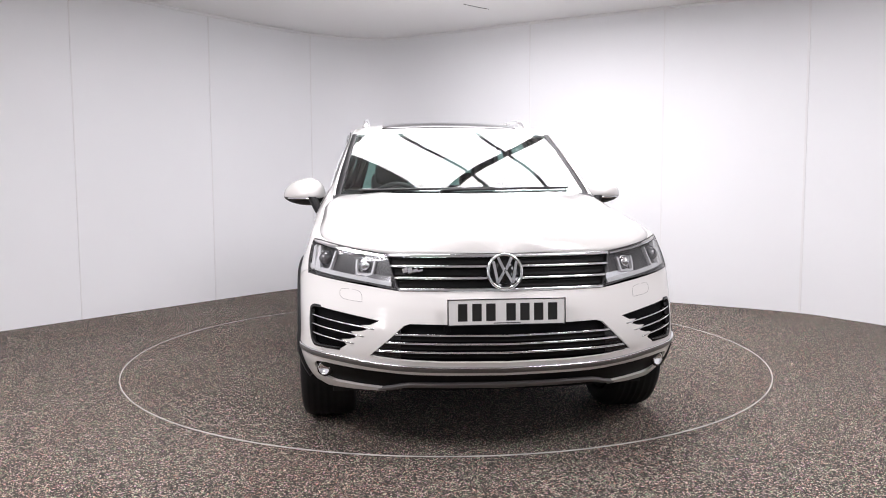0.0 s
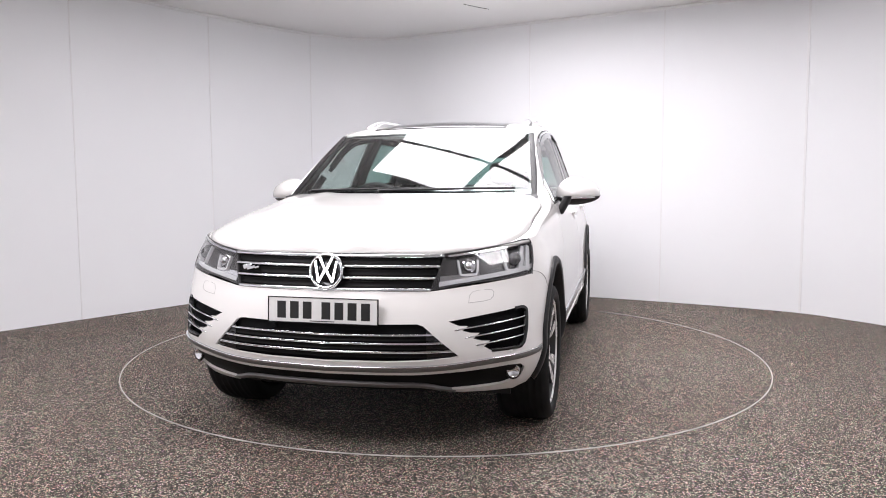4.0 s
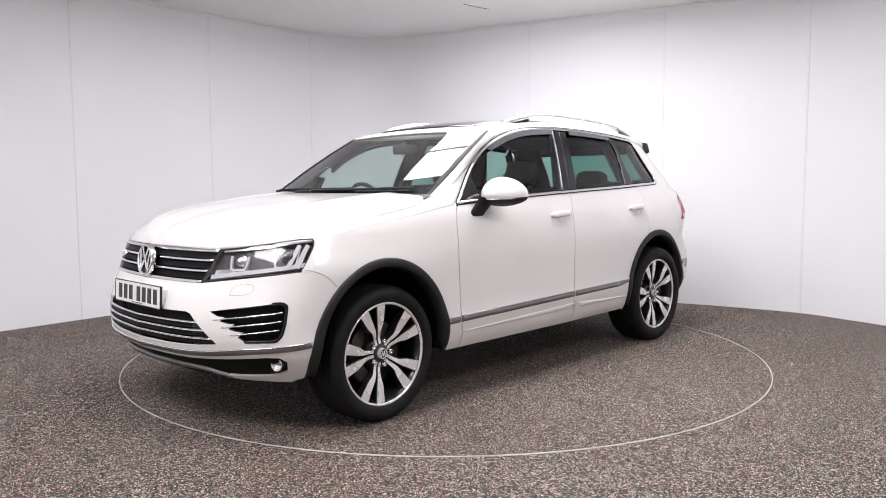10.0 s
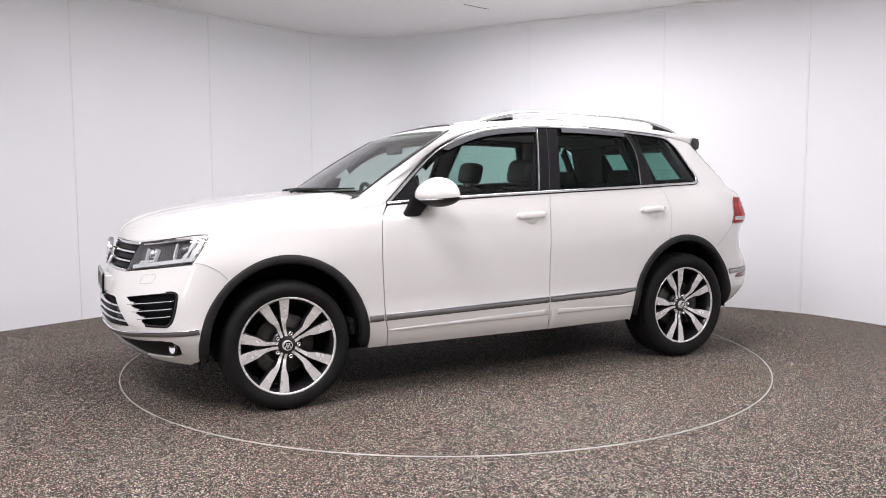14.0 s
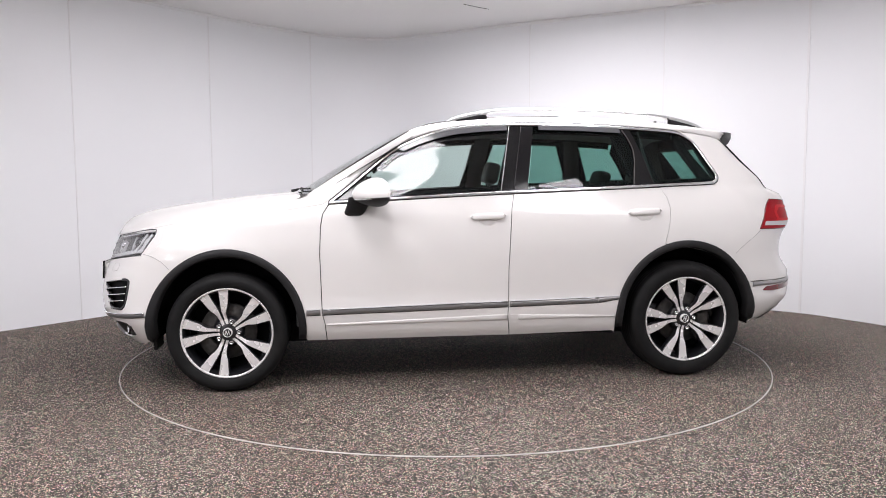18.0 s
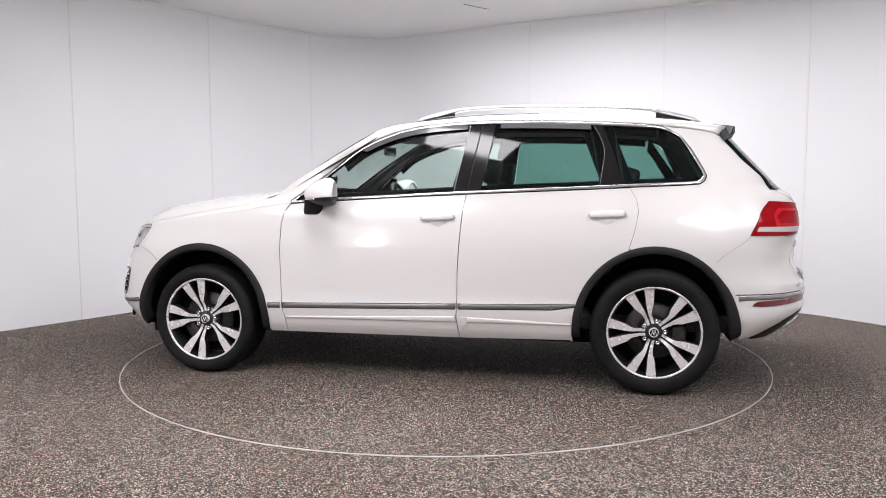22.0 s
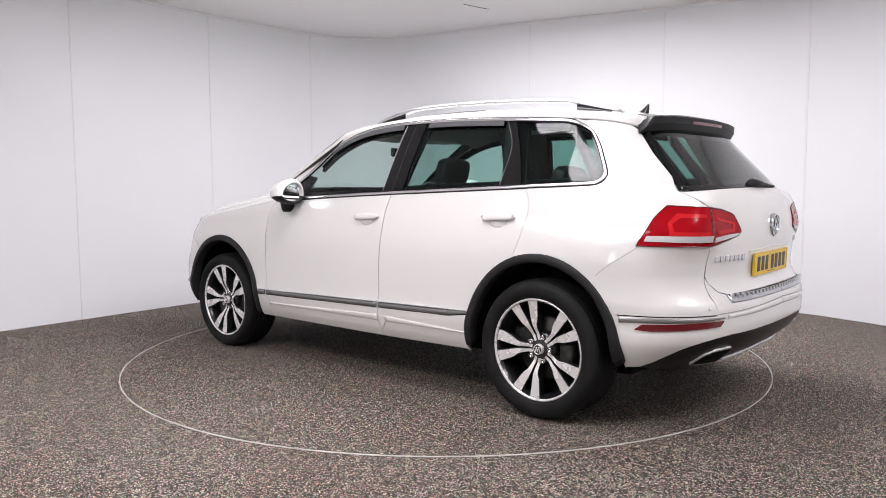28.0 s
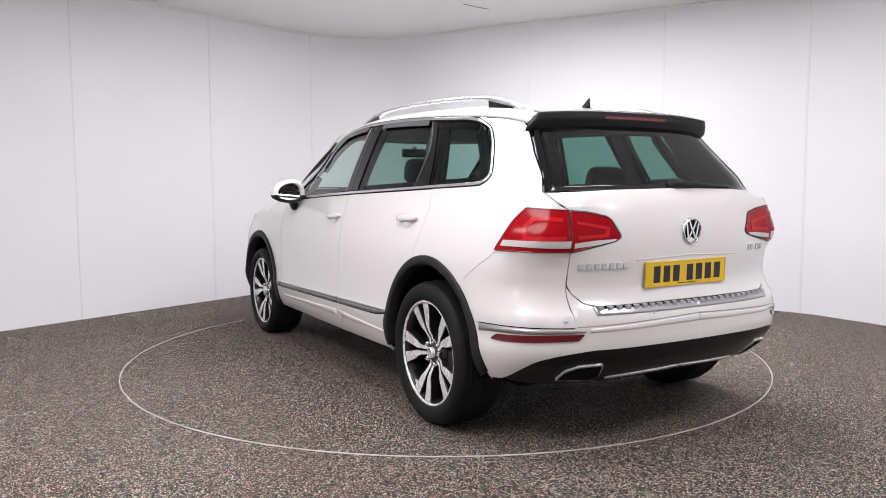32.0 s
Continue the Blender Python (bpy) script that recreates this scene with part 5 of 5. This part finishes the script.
# seam from the lamp's lower corner to the wheel arch
strip("bumper_seam", bend(S((-1.980, 0.944), (-1.945, 0.915), (-1.885, 0.875), (-1.825, 0.832), (-1.785, 0.795)), 5), 0.0026, "shade_line", car, "fine shut line", proud=0.0006)
# crease running from the lamp, tailgate pressing above the plate
strip("plate_ledge", along((UL, 0.915), R((0.33, 0.905))[0], 14), 0.006, "paint", car, proud=0.003, deep=0.002)
number_plate("number_plate", (-2.337, 0.018, 0.832), 2, 180, "plate_yellow", "yellow number plate with dark marks")
roundel((-2.341, 0, 1.027), -1, 0.062, -2, "rear_badge", "gloss")
# raised model lettering drawn as plain bars
for y0, n, z in ((0.605, 7, 0.882), (-0.455, 6, 0.928)):
    for k in range(n):
        y = y0 - 0.036 * k if n == 7 else y0 - 0.026 * k
        if n == 6 and k == 2:
            continue
        u = u_tail(abs(y), z)
        c, nn = skin(u, z), skin_normal(u, z)
        bm = bmesh.new()
        w = 0.012 if n == 7 else 0.008
        box(bm, (-0.004, -w, -0.014), (0.004, w, 0.014), 0.002, pose(c[0] - 0.002, math.copysign(c[1], y), z, 0, 0, math.degrees(math.atan2(nn[1] * math.copysign(1, y), nn[0]))))
        part("chrome_letter_bar", bm, "letter", car, "raised silver lettering bar")

# rear bumper
ARR2 = arch(AX_R, 0.478, 0.508, 152, 185)
DIFF_EDGE = R((0.300, 0.520), (0.54, 0.517)) + bend(R((0.57, 0.517), (0.62, 0.512), (0.68, 0.502), (0.74, 0.486)) + S((-2.19, 0.460), (-2.12, 0.420), (-2.05, 0.380), (-1.985, 0.350)), 4)
rbump = [(UL, 0.705)] + [(UL, 0.521)] + DIFF_EDGE + S((-1.925, 0.345)) + S(*reversed(ARR2)) + S((-1.905, 0.606)) + R((0.80, 0.611), (0.664, 0.614), (0.662, 0.79), (0.644, 0.760), (0.606, 0.719), (0.548, 0.702), (0.3, 0.705))
across("rear_bumper", rbump, "paint", car, d=0.035)
strip("bumper_moulding", bend(S((-1.912, 0.590), (-1.98, 0.592)) + R((0.80, 0.597), (0.70, 0.600), (0.62, 0.604)), 6), (0.034, 0.006), "satin_mid", car, "grey satin bumper moulding", proud=0.007)
strip("bumper_crease", along(R((0.60, 0.606))[0], (UL, 0.625), 22), (0.016, 0.030), "paint", car, proud=0.004, deep=0.003)
strip("bumper_line", along(R((0.655, 0.622))[0], (UL, 0.645), 22), 0.005, "shade_line", car, proud=0.0006)
refl = rounded(S((-1.985, 0.545), (-2.02, 0.572)) + R((0.72, 0.588), (0.625, 0.590), (0.648, 0.562)) + S((-2.06, 0.541)), 0.008)
panel("bumper_reflector", refl, "red_dark", car, "dark red bumper reflector", off=0.005, thick=0.012, d=0.03)
# ribbed loading step
strip("load_step", along((UL, 0.690), R((0.565, 0.688))[0], 22), 0.038, "satin", car, "ribbed silver loading step", proud=0.007, both=True)
strip("step_groove", along((UL, 0.699), R((0.555, 0.697))[0], 22), 0.018, "gap", car, "dark groove between the step ribs", proud=0.0085, deep=0.002)
for k in range(-12, 13):
    y = 0.045 * k
    c = skin(u_tail(abs(y), 0.690), 0.690)
    bm = bmesh.new()
    box(bm, (-0.006, -0.014, -0.013), (0.010, 0.014, 0.006), 0.003, pose(c[0] - 0.007, math.copysign(c[1], y), 0.703, 0, 0, 0))
    part("step_rib", bm, "satin", car)
# diffuser and tailpipes
across("diffuser", [(UL, 0.518)] + DIFF_EDGE + S((-2.02, 0.332)) + R((0.72, 0.326), (0.60, 0.322), (0.48, 0.335), (0.45, 0.352), (0.3, 0.360)) + [(UL, 0.362)], "diffuser_black", car, "gloss black rear diffuser", off=-0.004)
across("rear_underside", [(UL - 0.0, 0.37)] + R((0.45, 0.36), (0.70, 0.335), (0.70, 0.29)) + [(UL, 0.29)], "trim", car, "black rear underside", off=-0.03)
strip("skid_bar", along((UL, 0.368), R((0.43, 0.352))[0], 18), 0.010, "satin", car, "silver diffuser bar", proud=0.005)
PIPE = R((0.672, 0.360), (0.668, 0.415), (0.625, 0.440), (0.515, 0.446), (0.478, 0.362), (0.50, 0.350))
panel("tailpipe", rounded(PIPE, 0.012), "alloy", car, "angular silver tailpipe", off=0.005, thick=0.02, d=0.02)
PC = np.mean(np.array(PIPE), axis=0)
BORE = [(PC[0] + (a - PC[0]) * 0.94, PC[1] + (b - PC[1]) * 0.87) for a, b in PIPE]
panel("tailpipe_bore", rounded(BORE, 0.010), "gap", car, "black tailpipe bore", off=0.0075, thick=0, d=0.02)
for y, z in ((0.70, 0.650), (0.27, 0.668)):
    for s in (1, -1):
        dot(u_tail(y, z), z, 0.011, s, "paint", "parking_sensor", "small round parking sensor")

# roof spoiler
def spoil(f, t):
    """f: -1..1 across, t: 0..1 round the section from the roof over the lip to the glass."""
    k = abs(f) ** 3
    pts = [(-1.80, roof_z(-1.80, f * 0.50) + 0.001), (-1.855, 1.628 - 0.026 * k), (-1.925 + 0.03 * k, 1.620 - 0.020 * k), (-1.965 + 0.055 * k, 1.606 - 0.012 * k), (-1.970 + 0.070 * k, 1.575 - 0.020 * k), (-1.940 + 0.072 * k, 1.528 - 0.008 * k), (-1.88 + 0.03 * k, 1.505)]
    widths = (0.528, 0.534, 0.550, 0.571, 0.590, 0.617, 0.612)
    i = min(int(t * 6), 5)
    q = t * 6 - i
    return Vector((pts[i][0] + (pts[i + 1][0] - pts[i][0]) * q, f * (widths[i] + (widths[i + 1] - widths[i]) * q), pts[i][1] + (pts[i + 1][1] - pts[i][1]) * q))


bm = bmesh.new()
rows = [[spoil(-1 + 2 * j / 40, i / 24) for j in range(41)] for i in range(25)]
vs = grid(bm, rows)
for k in (0, -1):
    bm.faces.new([r[k] for r in vs])
bmesh.ops.recalc_face_normals(bm, faces=bm.faces)
sp = part("roof_spoiler", bm, "trim", car, "black roof spoiler over the rear window")
bm = bmesh.new()
grid(bm, [[spoil(-0.35 + 0.7 * j / 14, t) + Vector((-0.003, 0, 0.0)) for j in range(15)] for t in (0.60, 0.64, 0.68)])
part("brake_light", bm, "red_dark", sp, "slim dark red high brake light")
bm = bmesh.new()
tube(bm, [(-2.205, 0.0, 1.243), (-2.225, 0.0, 1.250), (-2.232, -0.10, 1.247), (-2.225, -0.22, 1.240), (-2.205, -0.42, 1.232)], [0.024, 0.026, 0.016, 0.010, 0.006], 10)
part("rear_wiper", bm, "trim", car, "black rear window wiper")
# aerial fin
bm = bmesh.new()
rows = []
for x, z, w in ((-1.505, 0.0, 0.004), (-1.535, 0.010, 0.024), (-1.568, 0.024, 0.024), (-1.592, 0.048, 0.014), (-1.606, 0.046, 0.012), (-1.600, 0.0, 0.020)):
    b = roof_z(-1.55, 0)
    rows.append([Vector((x, w, b - 0.01)), Vector((x - 0.004, w * 0.4, b + z * 0.7)), Vector((x - 0.006, 0, b + z)), Vector((x - 0.004, -w * 0.4, b + z * 0.7)), Vector((x, -w, b - 0.01))])
grid(bm, rows)
bmesh.ops.recalc_face_normals(bm, faces=bm.faces)
part("aerial_fin", bm, "gloss", car, "black shark-fin aerial")

# roof rails
for s in (1, -1):
    bm = bmesh.new()
    rows = []
    for k in range(45):
        f = k / 44
        x = 0.075 - 1.80 * f
        y = float(EDGE(x)) - 0.055
        lift = 0.053 * min(1, math.sin(math.pi * f) * 1.9) ** 0.55 if 0 < f < 1 else 0
        base = roof_z(x, y)
        h = 0.017 + 0.022 * math.exp(-((f - 0.07) / 0.07) ** 2) + 0.022 * math.exp(-((f - 0.93) / 0.07) ** 2)
        hh = min(h, max(0.006, lift))
        zt = base + lift + 0.004
        row = [Vector((x, (y + dy) * s, zt + dz)) for dy, dz in ((0.017, -hh), (0.021, -hh * 0.5), (0.014, -0.002), (0, 0.003), (-0.012, -0.002), (-0.017, -hh * 0.5), (-0.013, -hh))]
        rows.append(row)
    vs = grid(bm, rows, closed_u=True)
    bm.faces.new(vs[0])
    bm.faces.new(vs[-1])
    bmesh.ops.recalc_face_normals(bm, faces=bm.faces)
    rail = part("roof_rail", bm, "rail", car, "silver roof rail")
    for f0, f1 in ((0.035, 0.15), (0.85, 0.965)):
        bm = bmesh.new()
        rows = []
        for k in range(9):
            x = 0.075 - 1.80 * (f0 + (f1 - f0) * k / 8)
            y = float(EDGE(x)) - 0.036
            b = roof_z(x, y)
            g = (k / 8 if f0 < 0.5 else 1 - k / 8)
            rows.append([Vector((x, (y + 0.003) * s, b - 0.004)), Vector((x, (y + 0.004) * s, b + 0.008 + 0.026 * g)), Vector((x, (y - 0.03) * s, b + 0.008 + 0.026 * g))])
        grid(bm, rows)
        part("rail_foot", bm, "gloss", rail, "black rail foot insert")


# ------------------------------------------------ cabin
bm = bmesh.new()
box(bm, (-1.95, -0.80, 0.36), (1.05, 0.80, 0.46), 0.02)
part("cabin_floor", bm, "dash", car, "dark carpeted cabin floor")
for s in (1, -1):
    # door cards follow the skin from inside
    rows = []
    for z in (0.42, 0.70, 0.95, 1.08, 1.15):
        row = []
        for x in np.linspace(0.98, -2.02, 24):
            zz = min(max(z, 0.93) if x < -0.90 else z, float(belt(min(max(x, -1.6), 0.78))) - 0.015)
            p = skin(u_of_x(x, zz), zz)
            row.append(Vector((x, (p[1] - 0.055) * s, zz)))
        rows.append(row)
    bm = bmesh.new()
    grid(bm, rows)
    part("door_card", bm, "dash", car, "dark inner door trim")
    # shelf between card and glass
    rows = []
    for d in (0.055, 0.012):
        row = []
        for x in np.linspace(0.78, -1.62, 24):
            zz = float(belt(x)) - 0.012
            p = skin(u_of_x(x, zz), zz)
            row.append(Vector((x, (p[1] - d) * s, zz)))
        rows.append(row)
    bm = bmesh.new()
    grid(bm, rows)
    part("waist_seal", bm, "gap", car, "black rubber waist seal")
    # inner pillars
    for top, low, w in (((-0.40, 1.63), (-0.32, 1.19), 0.075), ((-1.13, 1.60), (-1.20, 1.23), 0.075), ((-1.70, 1.56), (-1.86, 1.24), 0.14)):
        bm = bmesh.new()
        rows = []
        for k in range(9):
            x, z = top[0] + (low[0] - top[0]) * k / 8, top[1] + (low[1] - top[1]) * k / 8
            rows.append([Vector((q[0], q[1] * s, q[2])) for q in ((x + w, skin(u_of_x(x + w, z), z)[1] - 0.02, z), (x + w * 0.7, skin(u_of_x(x, z), z)[1] - 0.07, z), (x - w * 0.7, skin(u_of_x(x, z), z)[1] - 0.07, z), (x - w, skin(u_of_x(x - w, z), z)[1] - 0.02, z))])
        grid(bm, rows)
        part("pillar_trim", bm, "dash", car, "dark inner pillar trim")
    bm = bmesh.new()
    rows = []
    for k in range(12):
        x = 0.93 - 0.60 * k / 11
        e, z = float(EDGE(x)), float(EDGEZ(x))
        rows.append([Vector((x - 0.02, (e + 0.03) * s, z - 0.035)), Vector((x - 0.05, (e - 0.005) * s, z - 0.025)), Vector((x - 0.01, (e - 0.03) * s, z - 0.012))])
    grid(bm, rows)
    part("pillar_trim", bm, "dash", car, "dark inner pillar trim")
bm = bmesh.new()
rows = []
for i in range(20):
    x = 0.24 - 1.98 * i / 19
    e = float(EDGE(x)) + 0.02
    rows.append([Vector((x, e * f, roof_z(x, 0) - 0.055 - 0.05 * abs(f) ** 6)) for f in np.linspace(-1, 1, 13)])
grid(bm, rows)
part("headliner", bm, "headliner", car, "grey roof lining")

# dashboard
bm = bmesh.new()
rows = []
for x, z in ((1.02, 1.155), (0.86, 1.165), (0.72, 1.150), (0.62, 1.115), (0.56, 1.05), (0.58, 0.92), (0.66, 0.75)):
    rows.append([Vector((x - 0.05 * abs(f) ** 2, 0.80 * f, z + (0.022 * math.exp(-((f + 0.46) / 0.16) ** 2) if x < 0.8 else 0))) for f in np.linspace(-1, 1, 33)])
grid(bm, rows)
dash = part("dashboard", bm, "dash", car, "dark grey dashboard")
bm = bmesh.new()
box(bm, (0.52, -0.13, 0.80), (0.62, 0.13, 1.09), 0.02, pose(0.0, 0, 0, 0, 0, 0))
part("centre_console", bm, "gloss", dash, "gloss black centre console")
bm = bmesh.new()
box(bm, (-0.40, -0.14, 0.46), (0.56, 0.14, 0.78), 0.04)
part("centre_tunnel", bm, "dash", dash, "dark centre tunnel")
# steering wheel, on the car's right
m = pose(0.420, -0.39, 1.088, 0, -66, 0)
bm = bmesh.new()
n1, n2 = 36, 8
rows = [[m @ Vector(((0.183 + 0.016 * math.cos(b)) * math.cos(a), (0.183 + 0.016 * math.cos(b)) * math.sin(a), 0.016 * math.sin(b))) for b in (2 * math.pi * j / n2 for j in range(n2))] for a in (2 * math.pi * i / n1 for i in range(n1))]
grid(bm, rows, closed_u=True, closed_v=True)
sw = part("steering_wheel", bm, "leather", car, "black leather steering wheel")
for a in (0, 180, 270 - 180):
    bm = bmesh.new()
    box(bm, (0.0, -0.02, -0.012), (0.172, 0.02, 0.004), 0.005, m @ pose(0, 0, 0, 0, 0, a + (90 if a != 90 else 90)))
    part("wheel_spoke", bm, "satin_dark", sw)
bm = bmesh.new()
box(bm, (-0.075, -0.085, -0.03), (0.075, 0.085, 0.018), 0.025, m)
part("wheel_boss", bm, "leather", sw)
bm = bmesh.new()
tube(bm, [m @ Vector((0, 0, -0.02)), m @ Vector((0, 0, -0.25))], 0.04, 12)
part("steering_column", bm, "dash", sw)
# rear-view mirror
bm = bmesh.new()
box(bm, (0.40, -0.12, 1.46), (0.43, 0.12, 1.525), 0.012, pose(0, 0, 0))
rv = part("rear_view_mirror", bm, "gloss", car, "black rear-view mirror")
bm = bmesh.new()
tube(bm, [(0.42, 0, 1.51), (0.440, 0, 1.538)], 0.016, 10)
part("mirror_stem", bm, "gloss", rv)


def cushion(bm, lo, hi, m, puff=0.02, n=10, e=5):
    """A padded block with rounded faces."""
    c = [(a + b) / 2 for a, b in zip(lo, hi)]
    h = [(b - a) / 2 for a, b in zip(lo, hi)]
    rows = []
    for i in range(n * 2 + 1):
        v = -math.pi / 2 + math.pi * i / (n * 2)
        row = []
        for j in range(n * 4):
            u = 2 * math.pi * j / (n * 4)
            sg = lambda q: math.copysign(abs(q) ** (2 / e), q)
            row.append(m @ Vector((c[0] + h[0] * sg(math.cos(v)) * sg(math.cos(u)), c[1] + h[1] * sg(math.cos(v)) * sg(math.sin(u)), c[2] + h[2] * sg(math.sin(v)))))
        rows.append(row)
    grid(bm, rows, closed_u=True)
    bmesh.ops.remove_doubles(bm, verts=bm.verts, dist=0.0005)
    bmesh.ops.recalc_face_normals(bm, faces=bm.faces)


def seat(x, y, w, back, head=True, tall=0.58, label="black leather car seat"):
    bm = bmesh.new()
    cushion(bm, (-0.05, -w, 0.0), (0.50, w, 0.17), pose(x, y, 0.56, 0, -6, 0))
    st = part("seat", bm, "leather", car, label)
    bm = bmesh.new()
    cushion(bm, (-0.075, -w, 0.0), (0.075, w, tall), pose(x - 0.02, y, 0.66, 0, back, 0))
    part("backrest", bm, "leather", st)
    if head:
        hm = pose(x - 0.02, y, 0.66, 0, back, 0)
        bm = bmesh.new()
        cushion(bm, (-0.055, -0.135, tall + 0.03), (0.055, 0.135, tall + 0.20), hm, e=4)
        part("headrest", bm, "leather", st)
        for dy in (-0.06, 0.06):
            bm = bmesh.new()
            tube(bm, [hm @ Vector((0, dy, tall - 0.04)), hm @ Vector((0, dy, tall + 0.06))], 0.007, 8)
            part("headrest_post", bm, "chrome", st)
    return st


seat(-0.22, 0.38, 0.25, -14)
seat(-0.22, -0.38, 0.25, -14)
for y in (0.40, 0.0, -0.40):
    seat(-1.10, y, 0.205, -17, y != 0, 0.52, "black leather rear seat")
bm = bmesh.new()
box(bm, (-2.05, -0.66, 1.02), (-1.38, 0.66, 1.05), 0.01)
part("load_cover", bm, "dash", car, "dark load cover")


# ---------------------------------------------------------------- what moves
def motions():
    turn = [(float(t), pose(0, 0, 0, 0, 0, heading(t))) for t in range(33)]
    walk(table, [(t, pose(*HUB, 0) @ m) for t, m in turn])
    # the car is parked a little off the table's axis
    walk(car, [(t, m @ pose(-0.010, 0.018, 0, 0, 0, 1.2)) for t, m in turn])


motions()
